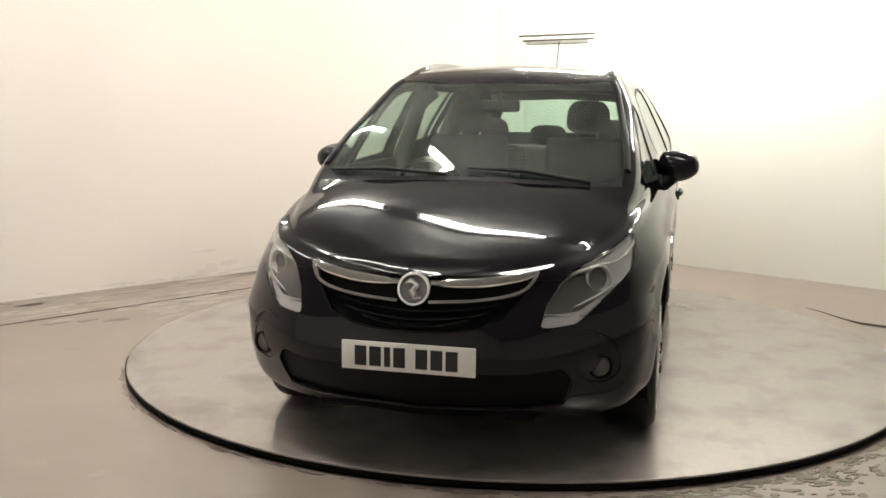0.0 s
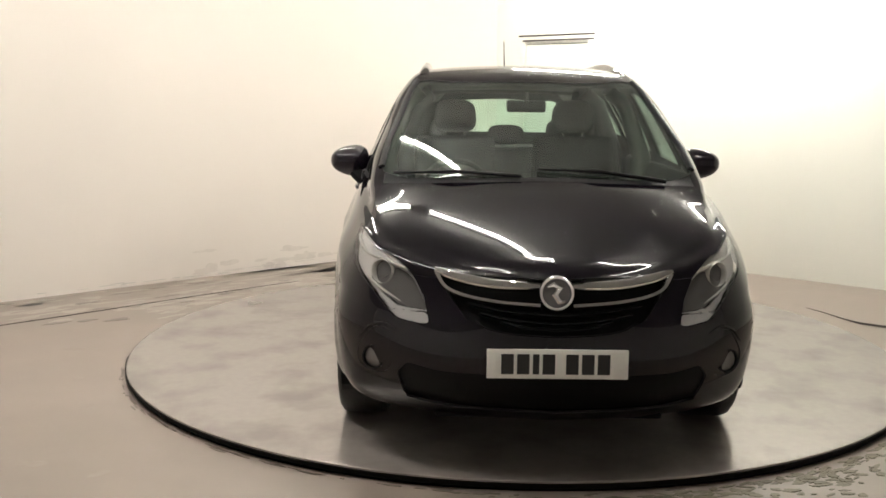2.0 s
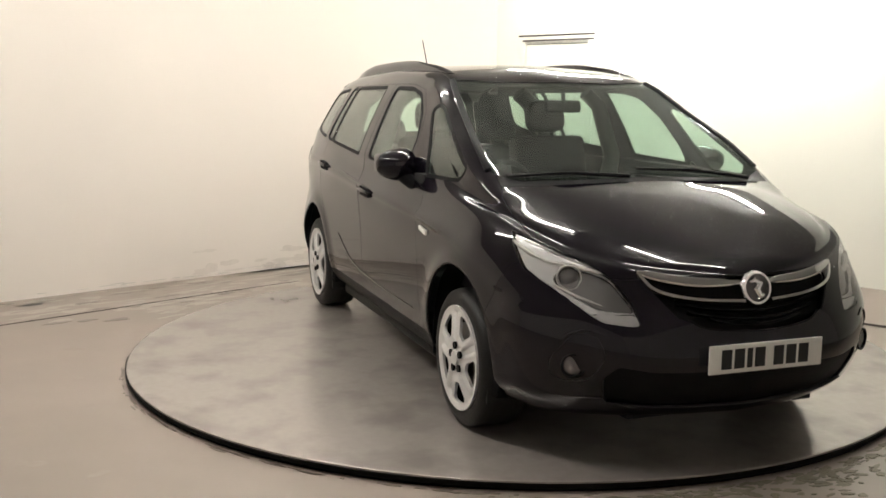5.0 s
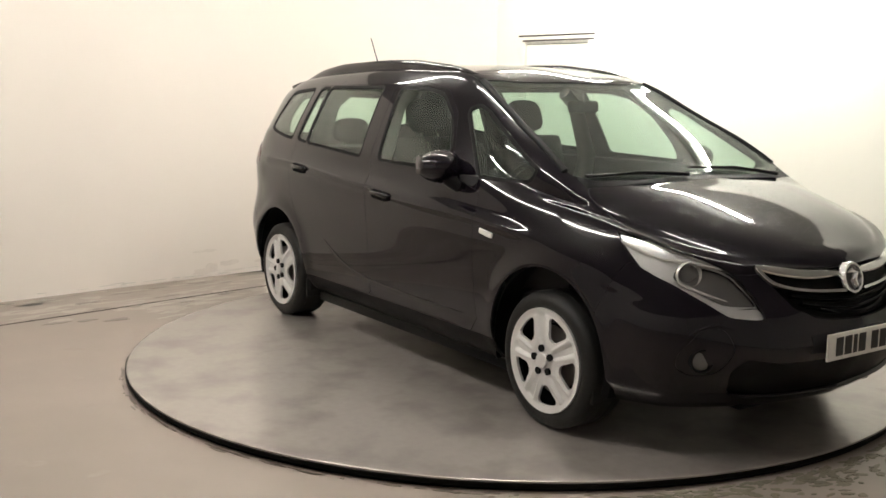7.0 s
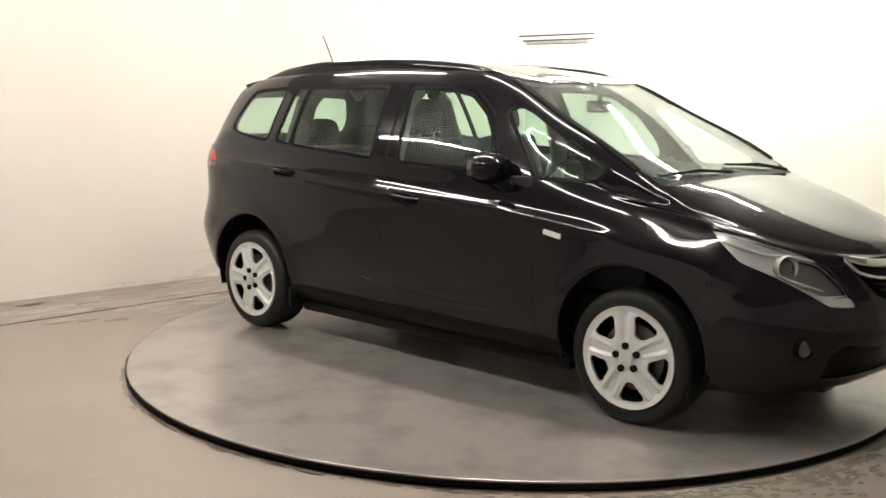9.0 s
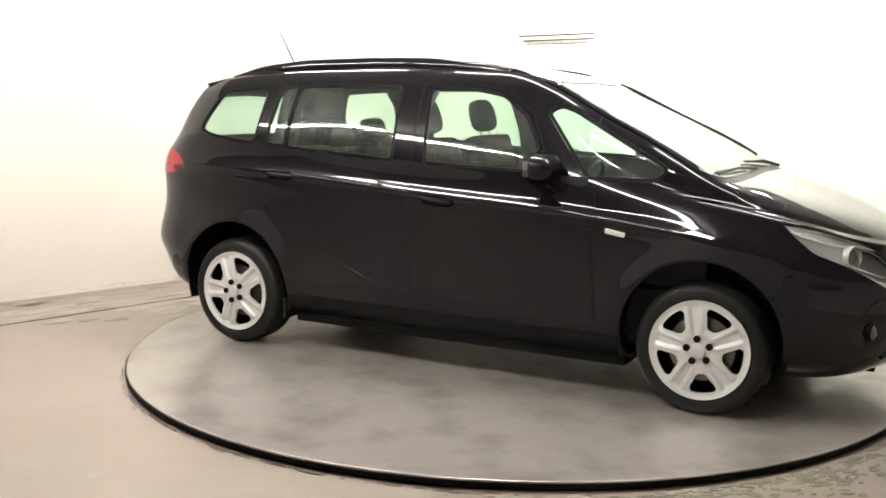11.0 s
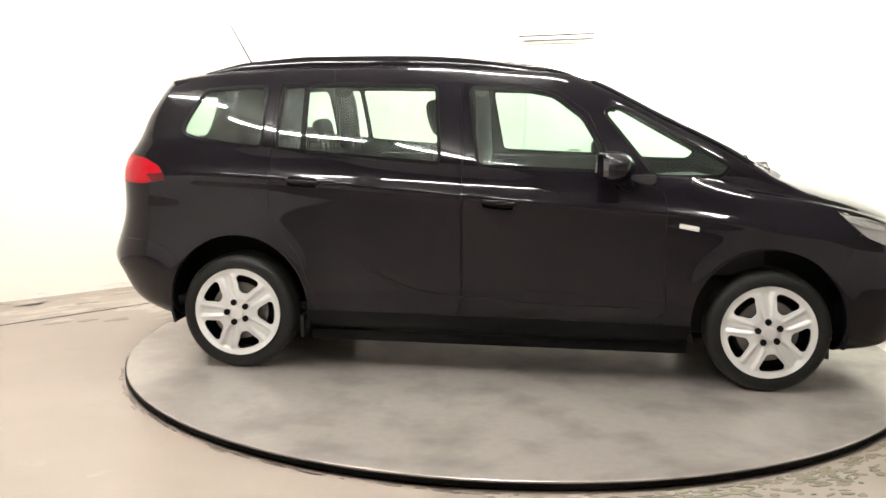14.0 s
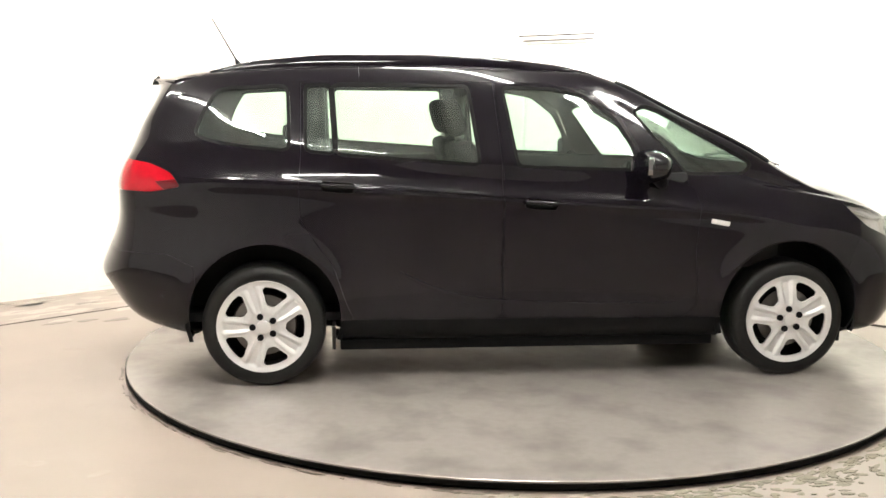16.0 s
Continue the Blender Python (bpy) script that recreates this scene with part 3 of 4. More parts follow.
def half_body():
    """One half of the body, y to the side, with its true normals kept on the points."""
    bm = bmesh.new()
    keep = bm.verts.layers.float_vector.new("true_normal")
    lab = bm.faces.layers.int.new("label")
    du, dv = np.gradient(GRID, axis=0), np.gradient(GRID, axis=1)
    n = np.cross(du, dv)
    n /= np.maximum(np.linalg.norm(n, axis=2, keepdims=True), 1e-9)
    n[np.isnan(n)] = 0
    n[0], n[-1] = n[1], n[-2]
    out = np.sign((n * np.array([0.05, 1.0, 0.05])).sum(2).mean())
    n *= -1 if out < 0 else 1
    n[:, -1] = n[:, -2] * np.array([1, 0, 1])
    n[0] *= np.array([1, 0, 1])
    n[-1] *= np.array([1, 0, 1])
    n /= np.maximum(np.linalg.norm(n, axis=2, keepdims=True), 1e-9)
    vs = []
    for col, nc in zip(GRID, n):
        row = []
        for q, m in zip(col, nc):
            w = bm.verts.new(q)
            w[keep] = m
            row.append(w)
        vs.append(row)
    for i in range(len(U) - 1):
        for j in range(len(V) - 1):
            bm.faces.new((vs[i][j], vs[i][j + 1], vs[i + 1][j + 1], vs[i + 1][j]))
    bmesh.ops.remove_doubles(bm, verts=bm.verts, dist=2e-5)
    bmesh.ops.dissolve_degenerate(bm, dist=1e-5, edges=bm.edges)
    return bm, keep, lab


SIDE, FRONT, TOP = (Vector((1, 0, 0)), Vector((0, 0, 1))), (Vector((0, 1, 0)), Vector((0, 0, 1))), (Vector((1, 0, 0)), Vector((0, 1, 0)))
DIAG = (Vector((0.7071, -0.7071, 0)), Vector((0, 0, 1)))
NAMES = ["rear_quarter", "front_wing", "side_frame", "headlight_middle", "headlight_tip"]
MIDDLE, TIP = 4, 5


def inside(poly, a, b):
    c, j = False, len(poly) - 1
    for i in range(len(poly)):
        (xi, yi), (xj, yj) = poly[i], poly[j]
        if (yi > b) != (yj > b) and a < (xj - xi) * (b - yi) / (yj - yi) + xi:
            c = not c
        j = i
    return c


def grown(poly, d):
    """The polygon moved outwards by d."""
    area = sum(p[0] * q[1] - q[0] * p[1] for p, q in zip(poly, poly[1:] + poly[:1]))
    s, out, n = (1 if area > 0 else -1), [], len(poly)
    for i in range(n):
        p, q, r = Vector(poly[i - 1]), Vector(poly[i]), Vector(poly[(i + 1) % n])
        e, f = (q - p).normalized(), (r - q).normalized()
        m = (Vector((e.y, -e.x)) + Vector((f.y, -f.x)))
        m = m.normalized() * s * d / max(0.5, math.sqrt(max(0.0, (1 + e.dot(f)) / 2)))
        out.append((q.x + m.x, q.y + m.y))
    return out


def rounded(poly, r=0.03, steps=3):
    """The polygon with its corners rounded."""
    out, n = [], len(poly)
    for i in range(n):
        p, q, s = Vector(poly[i - 1]), Vector(poly[i]), Vector(poly[(i + 1) % n])
        a, b = min(r, (p - q).length * 0.45), min(r, (s - q).length * 0.45)
        a, b = q + (p - q).normalized() * a, q + (s - q).normalized() * b
        for k in range(steps + 1):
            t = k / steps
            w = a * (1 - t) ** 2 + q * 2 * t * (1 - t) + b * t * t
            out.append((w.x, w.y))
    return out


def region(bm, lab, name, poly, axes, test, only=None):
    """Cuts the surface along the polygon, seen along the axes, and labels what lies inside."""
    if name not in NAMES:
        NAMES.append(name)
    k = NAMES.index(name) + 1
    within = NAMES.index(only) + 1 if only else 0
    A, B = axes
    lo = (min(p[0] for p in poly) - 0.08, min(p[1] for p in poly) - 0.08)
    hi = (max(p[0] for p in poly) + 0.08, max(p[1] for p in poly) + 0.08)

    def near(f):
        if within and f[lab] != within:
            return False
        c = f.calc_center_median()
        return lo[0] < c.dot(A) < hi[0] and lo[1] < c.dot(B) < hi[1] and test(c, f.normal)

    bm.normal_update()
    faces = [f for f in bm.faces if near(f)]
    for p, q in zip(poly, poly[1:] + poly[:1]):
        p2, d = Vector(p), Vector(q) - Vector(p)
        if d.length < 1e-6:
            continue
        ln, close = d.length_squared, []
        for f in faces:
            if not f.is_valid:
                continue
            c = f.calc_center_median()
            w = Vector((c.dot(A), c.dot(B)))
            t = max(0.0, min(1.0, (w - p2).dot(d) / ln))
            if (w - p2 - t * d).length < 0.05:
                close.append(f)
        if not close:
            continue
        geom = list({v for f in close for v in f.verts}) + list({e for f in close for e in f.edges}) + close
        n2 = Vector((d.y, -d.x)).normalized()
        old = set(faces)
        got = bmesh.ops.bisect_plane(bm, geom=geom, dist=1e-5, plane_co=A * p[0] + B * p[1], plane_no=A * n2.x + B * n2.y)
        faces = [f for f in faces if f.is_valid] + [g for g in got["geom"] if isinstance(g, bmesh.types.BMFace) and g.is_valid and g not in old]
    for f in faces:
        if f.is_valid:
            c = f.calc_center_median()
            if inside(poly, c.dot(A), c.dot(B)):
                f[lab] = k


WINDOWS = {
    "rear_side_window": rounded([(-1.705, 1.268), (-1.675, 1.355), (-1.60, 1.485), (-1.265, 1.505), (-1.25, 1.20), (-1.40, 1.212), (-1.60, 1.238)], 0.035),
    "rear_door_quarter_light": rounded([(-1.155, 1.198), (-1.16, 1.507), (-1.052, 1.511), (-1.03, 1.185)], 0.02),
    "rear_door_window": rounded([(-1.002, 1.182), (-1.024, 1.512), (-.345, 1.512), (-.30, 1.135)], 0.025),
    "front_door_window": rounded([(-.15, 1.508), (.10, 1.502), (.27, 1.47), (.42, 1.362), (.51, 1.22), (.53, 1.108), (-.09, 1.125)], 0.03),
    "front_quarter_window": rounded([(.545, 1.392), (.60, 1.418), (.68, 1.392), (1.16, 1.130), (1.12, 1.086), (.80, 1.088)], 0.02),
}


def circle(x, z, r, n=40):
    return [(x + r * math.cos(i * math.tau / n), z + r * math.sin(i * math.tau / n)) for i in range(n)]


def cut_panels(bm, lab):
    for f in bm.faces:
        c = f.calc_center_median()
        f[lab] = 1 if c.x < -.9 else 2 if c.x > .80 else 3
    flank = lambda c, n: n.y > 0.25
    up = lambda c, n: n.z > 0.12 and c.z > 0.7
    nose = lambda c, n: c.x > 1.9 and n.x > 0.2
    tail = lambda c, n: c.x < -1.7
    region(bm, lab, "sill", [(-1.05, .1), (-1.05, .335), (1.1, .325), (1.1, .1)], SIDE, lambda c, n: True)
    region(bm, lab, "front_bumper", [(1.6, .1), (1.70, .60), (1.79, .80), (1.95, .86), (2.05, .84), (2.13, .81), (2.6, .84), (2.6, .1)], SIDE, lambda c, n: c.x > 1.4)
    region(bm, lab, "rear_bumper", [(-1.66, .1), (-1.72, .62), (-1.85, .68), (-2.6, .68), (-2.6, .1)], SIDE, lambda c, n: c.x < -1.4)
    region(bm, lab, "roof", [(-2.1, -.1), (-2.1, .545), (-1.5, .555), (-1.0, .575), (0, .582), (.3, .586), (.475, .588), (.505, .40), (.515, -.1)], TOP,
           lambda c, n: n.z > 0.3 and c.z > 1.45)
    region(bm, lab, "front_door", [(-.20, 1.538), (-.17, 1.10), (-.165, .36), (-.12, .335), (.80, .327), (.87, .40), (.845, .7), (.86, .93), (.835, 1.012),
                                   (.62, 1.072), (.553, 1.10), (.548, 1.21), (.455, 1.385), (.30, 1.50), (.1, 1.532)], SIDE, flank)
    region(bm, lab, "rear_door", [(-.208, 1.538), (-.178, 1.10), (-.173, .36), (-.22, .335), (-.93, .337), (-.975, .45), (-1.03, .62), (-1.12, .74), (-1.19, .85), (-1.20, 1.0),
                                  (-1.187, 1.19), (-1.19, 1.53)], SIDE, flank)
    region(bm, lab, "bonnet", [(1.47, -.1), (1.475, .3), (1.46, .55), (1.42, .70), (1.47, .728), (1.69, .738), (1.78, .744), (1.85, .728), (1.95, .68), (2.03, .606), (2.105, .54), (2.135, .485),
                               (2.155, .438), (2.203, .26), (2.228, .1), (2.232, -.1)], TOP, up)
    region(bm, lab, "cowl", [(1.425, -.1), (1.425, .35), (1.40, .60), (1.33, .70), (1.415, .703), (1.458, .55), (1.473, .3), (1.468, -.1)], TOP, up)
    region(bm, lab, "windscreen", [(.522, -.1), (.512, .40), (.482, .578), (.55, .600), (.85, .655), (1.12, .698), (1.29, .716), (1.335, .704), (1.40, .597), (1.423, .35), (1.423, -.1)], TOP,
           lambda c, n: n.z > 0.2 and c.z > 1.0)
    region(bm, lab, "headlight_lens", rounded([(.645, .925), (.788, .893), (.894, .859), (1.003, .826), (1.107, .772), (1.182, .70), (1.238, .612), (1.21, .606), (1.097, .616), (1.01, .666), (.878, .733),
                                       (.739, .79), (.672, .865)], 0.015, 2), DIAG, lambda c, n: c.x > 1.6 and c.y > .4)
    lamp = lambda c, n: True
    region(bm, lab, "headlight_middle", rounded([(.905, .805), (.95, .808), (1.04, .792), (1.098, .768), (1.172, .70), (1.205, .662), (1.081, .666), (.981, .704), (.90, .738), (.872, .77)], 0.015), DIAG, lamp, "headlight_lens")
    region(bm, lab, "headlight_tip", [(1.0, .645), (1.06, .648), (1.20, .653), (1.3, .60), (1.3, .5), (1.0, .5)], DIAG, lamp, "headlight_lens")
    region(bm, lab, "grille", [(-.1, .782), (.11, .786), (.28, .788), (.448, .797), (.415, .735), (.34, .640), (.253, .606), (.146, .590), (-.1, .586)], FRONT, nose)
    region(bm, lab, "lower_intake", rounded([(-.1, .428), (.44, .436), (.56, .455), (.60, .40), (.57, .30), (.47, .268), (-.1, .25)], 0.02), FRONT, nose)
    region(bm, lab, "fog_lamp_bezel", rounded([(.60, .49), (.63, .575), (.70, .575), (.765, .47), (.765, .405), (.71, .375), (.64, .39)], 0.03), FRONT, lambda c, n: c.x > 1.8)
    region(bm, lab, "tailgate", [(-.1, .70), (.56, .70), (.60, 1.0), (.58, 1.2), (.50, 1.45), (.44, 1.52), (-.1, 1.525)], FRONT, tail)
    region(bm, lab, "rear_window", rounded([(-.2, 1.20), (.50, 1.20), (.50, 1.3), (.43, 1.45), (-.2, 1.47)], 0.04), FRONT, tail)
    region(bm, lab, "tail_lamp", rounded([(-1.775, 1.012), (-1.825, 1.082), (-1.93, 1.125), (-2.05, 1.14), (-2.2, 1.13), (-2.2, .985), (-1.92, .985)], 0.02), SIDE,
           lambda c, n: c.x < -1.7 and c.y > .50)
    region(bm, lab, "tail_lamp_tip", [(-1.70, 1.0), (-1.86, 1.0), (-1.90, 1.035), (-1.70, 1.06)], SIDE, lambda c, n: True, "tail_lamp")
    for name, poly in WINDOWS.items():
        region(bm, lab, name + "_seal", grown(poly, 0.016), SIDE, flank)
        region(bm, lab, name, poly, SIDE, flank)
    for x in (-1.372, 1.374):
        region(bm, lab, "wheel_arch", circle(x, .352, .378), SIDE, lambda c, n: c.y > .45 and c.z < .85)


def pieces(bm, keep, lab, *names):
    ks = {NAMES.index(name) + 1 for name in names}
    index, pts, nor, faces = {}, [], [], []
    for f in bm.faces:
        if f[lab] not in ks:
            continue
        row = []
        for v in f.verts:
            if v not in index:
                index[v] = len(pts)
                pts.append(v.co.copy())
                nor.append(Vector(v[keep]).normalized())
            row.append(index[v])
        faces.append(row)
    return pts, nor, faces


def mirrored(p):
    pts, nor, faces = p
    m = Vector((1, -1, 1))
    return [q * m for q in pts], [q * m for q in nor], [f[::-1] for f in faces]


def both(p):
    """The half and its mirror image, joined on the middle line."""
    q = mirrored(p)
    pts, nor, remap = list(p[0]), list(p[1]), []
    for v, n in zip(*q[:2]):
        if abs(v.y) < 1e-4:
            remap.append(None)
        else:
            remap.append(len(pts))
            pts.append(v)
            nor.append(n)
    remap = [i if r is None else r for i, r in enumerate(remap)]
    return pts, nor, p[2] + [[remap[i] for i in f] for f in q[2]]


def shell(name, p, mats, parent, thick=0.012, gap=0.0013, sink=0.0, label=""):
    """A panel with thickness: outer skin, inner skin and the edge between."""
    pts, nor, faces = p
    pts = [q - sink * n for q, n in zip(pts, nor)]
    edges = {}
    for f in faces:
        for a, b in zip(f, f[1:] + f[:1]):
            edges[(a, b)] = edges.get((a, b), 0) + 1
    rim = [e for e in edges if (e[1], e[0]) not in edges]
    if gap:
        push = {}
        for a, b in rim:
            d = (pts[b] - pts[a]).normalized().cross((nor[a] + nor[b]).normalized())
            for i in (a, b):
                push[i] = push.get(i, Vector()) + d
        for i, d in push.items():
            if d.length > 1e-6:
                pts[i] = pts[i] - d.normalized() * gap
    n = len(pts)
    me = bpy.data.meshes.new(name)
    me.from_pydata([*pts, *(q - m * thick for q, m in zip(pts, nor))], [],
                   [*faces, *([i + n for i in f[::-1]] for f in faces), *([b, a, a + n, b + n] for a, b in rim)])
    for m in mats:
        me.materials.append(m)
    if len(mats) > 1:
        for i in range(len(faces), len(me.polygons)):
            me.polygons[i].material_index = 1
    for poly in me.polygons:
        poly.use_smooth = True
    me.normals_split_custom_set_from_vertices([*nor, *(-m for m in nor)])
    ob = new(name, me)
    ob.parent = parent
    if label:
        tagged(ob, label)
    return ob


car = tagged(new("people_carrier"), "glossy black people carrier with silver wheel covers on a turntable", "car")
BODY, KEEP, LAB = half_body()
cut_panels(BODY, LAB)
HALF = {name: pieces(BODY, KEEP, LAB, name) for name in NAMES}
HALF["headlight"] = pieces(BODY, KEEP, LAB, "headlight_lens", "headlight_middle", "headlight_tip")
BODY.free()
WHOLE_PTS, _, WHOLE_FACES = both((lambda g: (g[0], g[0], g[1]))(
    ([Vector(q) for col in GRID for q in col],
     [[i * len(V) + j, i * len(V) + j + 1, (i + 1) * len(V) + j + 1, (i + 1) * len(V) + j] for i in range(len(U) - 1) for j in range(len(V) - 1)])))
from mathutils.bvhtree import BVHTree
SKIN = BVHTree.FromPolygons(WHOLE_PTS, WHOLE_FACES)


def on_skin(a, b, view):
    """The point and outward normal of the body's skin at (a, b) seen from the front, the right side or above."""
    if view == "front":
        o, d = Vector((4, a, b)), Vector((-1, 0, 0))
    elif view == "side":
        o, d = Vector((a, -3, b)), Vector((0, 1, 0))
    elif view == "far_side":
        o, d = Vector((a, 3, b)), Vector((0, -1, 0))
    else:
        o, d = Vector((a, b, 4)), Vector((0, 0, -1))
    q, n, _, _ = SKIN.ray_cast(o, d)
    return q, (n if n.dot(d) < 0 else -n)


def ribbon(bm, path, view, width, lift, sink=0.004, steps=40, taper=0.0):
    """A raised strip along a path on the skin."""
    ts = np.linspace(0, 1, len(path))
    tt = np.linspace(0, 1, steps)
    aa, bb = pchip(ts, [q[0] for q in path], tt), pchip(ts, [q[1] for q in path], tt)
    hits = [on_skin(a, b, view) for a, b in zip(aa, bb)]
    rings = []
    for i, (q, n) in enumerate(hits):
        t = (hits[min(i + 1, steps - 1)][0] - hits[max(i - 1, 0)][0]).normalized()
        s = n.cross(t).normalized()
        w = width * (1 - taper * abs(2 * tt[i] - 1) ** 3) / 2
        rings.append([bm.verts.new(q + s * c * w + n * h) for c, h in ((-1, -sink), (-.92, lift * .6), (-.6, lift), (.6, lift), (.92, lift * .6), (1, -sink))])
    for p, q in zip(rings, rings[1:]):
        for k in range(5):
            bm.faces.new((p[k], p[k + 1], q[k + 1], q[k]))
        bm.faces.new((p[5], p[0], q[0], q[5]))
    bm.faces.new(rings[0])
    bm.faces.new(rings[-1][::-1])
    bmesh.ops.recalc_face_normals(bm, faces=bm.faces)
    return bm


def build_body():
    for name in ("front_bumper", "rear_bumper", "tailgate"):
        shell(name, both(HALF[name]), (PAINT, TRIM), car)
    shell("bonnet", both(HALF["bonnet"]), (WET_PAINT, TRIM), car, label="black bonnet beaded with rain")
    shell("roof", both(HALF["roof"]), (WET_PAINT, LINING), car, 0.03)
    shell("cowl", both(HALF["cowl"]), (BLACK_PLASTIC,), car, label="matt black plastic cowl")
    shell("windscreen", both(HALF["windscreen"]), (SCREEN_GLASS,), car, 0.005, 0.0, 0.003)
    shell("rear_window", both(HALF["rear_window"]), (GLASS,), car, 0.005, 0.0, 0.003)
    shell("lower_intake", both(HALF["lower_intake"]), (BLACK_PLASTIC,), car, 0.01, 0.001, 0.012)
    for side in (lambda p: p, mirrored):
        for name in ("front_wing", "rear_quarter", "side_frame"):
            shell(name, side(HALF[name]), (PAINT, TRIM), car)
        # sill painted matt black instead of glossy, to stand for the shade there
        shell("sill", side(HALF["sill"]), (BLACK_PLASTIC, TRIM), car, label="sill painted matt black for the shade low on the car")
        for door, panes in (("front_door", ("front_door_window",)), ("rear_door", ("rear_door_quarter_light", "rear_door_window"))):
            d = shell(door, side(HALF[door]), (PAINT, TRIM), car, 0.02)
            for pane in panes:
                shell("door_window", side(HALF[pane]), (GLASS,), d, 0.005, 0.0, 0.005)
                shell("window_seal", side(HALF[pane + "_seal"]), (SEAL,), d, 0.015, 0.0, 0.001)
        for pane, nm in (("rear_side_window", "rear_side_window"), ("front_quarter_window", "quarter_window")):
            w = shell(nm, side(HALF[pane]), (GLASS,), car, 0.005, 0.0, 0.005)
            shell("window_seal", side(HALF[pane + "_seal"]), (SEAL,), w, 0.015, 0.0, 0.001)
        rear = shell("tail_lamp", side(HALF["tail_lamp"]), (RED_LENS, TRIM), car, 0.014, 0.001, -0.003, "bright red tail lamp")
        shell("lamp_tip", side(HALF["tail_lamp_tip"]), (RED_DARK, TRIM), rear, 0.014, 0.001, -0.002, "dark red lamp tip")
        shell("fog_lamp_bezel", side(HALF["fog_lamp_bezel"]), (PAINT, TRIM), car, 0.01, 0.0008, 0.003)


def build_headlights():
    for s in (1, -1):
        side = (lambda p: p) if s > 0 else mirrored
        lens = shell("headlight", side(HALF["headlight"]), (LAMP_GLASS,), car, 0.004, 0.001, 0.0, "clear headlamp with bright reflector")
        shell("housing", side(HALF["headlight"]), (BLACK_PLASTIC,), lens, 0.02, 0.002, 0.06, "dark lamp housing")
        shell("reflector", side(HALF["headlight_lens"]), (LAMP_SILVER, BLACK_PLASTIC), lens, 0.01, 0.004, 0.022, "fluted silver reflector")
        shell("bezel", side(HALF["headlight_middle"]), (LAMP_DARK, BLACK_PLASTIC), lens, 0.01, 0.002, 0.034, "smoked chrome bezel")
        shell("indicator_reflector", side(HALF["headlight_tip"]), (LAMP_SILVER, BLACK_PLASTIC), lens, 0.01, 0.003, 0.012, "pale indicator reflector")
        # the chrome ring is coloured pale, so its shine is painted on
        for at, r, mat, nm in (((2.016, .682, .767), .052, CLEAR, "projector_ring"),):
            bm = bmesh.new()
            lathe(bm, [(r, -.02), (r, .016), (r * .93, .022), (r * .82, .014), (r * .80, -.02)], 28)
            turn = Vector((0.86, 0.5 * s, 0.06)).to_track_quat("Y", "Z").to_matrix().to_4x4()
            bmesh.ops.transform(bm, matrix=Matrix.Translation((at[0] - .035, s * (at[1] - .022), at[2])) @ turn, verts=bm.verts)
            ring = part(nm, bm, mat, lens, "round lamp ring painted pale for its chrome shine")
            bm = bmesh.new()
            bmesh.ops.create_uvsphere(bm, u_segments=20, v_segments=12, radius=r * .8)
            bmesh.ops.scale(bm, vec=(1, .5, 1), verts=bm.verts)
            bmesh.ops.transform(bm, matrix=Matrix.Translation((at[0] - .04, s * (at[1] - .025), at[2])) @ turn, verts=bm.verts)
            part("lamp_glass", bm, SMOKED, lens)
        # edges with their shine painted pale: between the upper and lower reflector, and under the bezel
        for nm, rad, pts in (("upper_edge", .009, [(1.70, .796, .889), (1.77, .786, .866), (1.843, .771, .843), (1.907, .744, .825)]),
                             ("bezel_edge", .007, [(1.907, .744, .823), (1.955, .705, .818), (2.0, .662, .812), (2.05, .604, .799), (2.092, .55, .785)]),
                             ("lower_edge", .006, [(1.972, .738, .745), (2.02, .706, .722), (2.061, .673, .704), (2.13, .601, .675)])):
            bm = bmesh.new()
            tube(bm, [(a - .010, s * (b - .012), c) for a, b, c in pts], [rad * .5] + [rad] * (len(pts) - 2) + [rad * .4], 8)
            part(nm, bm, CLEAR, lens, "edge painted pale for its chrome shine")
        bm = bmesh.new()
        pts = [(1.78, .762, .888), (1.88, .715, .866), (1.97, .655, .835), (2.05, .585, .806)]
        tube(bm, [(a - .012, s * (b - .010), c) for a, b, c in pts], [.006, .012, .010, .004], 8)
        part("light_bar", bm, CLEAR, lens, "pale light bar")
        bm = bmesh.new()
        q, n = on_skin(s * .695, .445, "front")
        turn = Vector((1, 0.45 * s, 0)).to_track_quat("Y", "Z").to_matrix().to_4x4()
        lathe(bm, [(.048, -.03), (.048, .004), (.042, .005), (.038, -.012), (.001, -.012)], 28)
        bmesh.ops.transform(bm, matrix=Matrix.Translation(q + n * .002) @ turn, verts=bm.verts)
        fog = part("fog_lamp", bm, BLACK_PLASTIC, car)
        bm = bmesh.new()
        lathe(bm, [(.039, -.006), (.03, -.001), (.001, .001)], 24)
        bmesh.ops.transform(bm, matrix=Matrix.Translation(q + n * .002) @ turn, verts=bm.verts)
        part("fog_lens", bm, LAMP_DARK, fog, "clear round fog lamp lens")
        bm = bmesh.new()
        ribbon(bm, [(s * .60, .572), (s * .655, .588), (s * .715, .565), (s * .755, .515)], "front", .012, .0035, .01, steps=16, taper=.7)
        part("fog_lamp_blade", bm, PAINT, car)


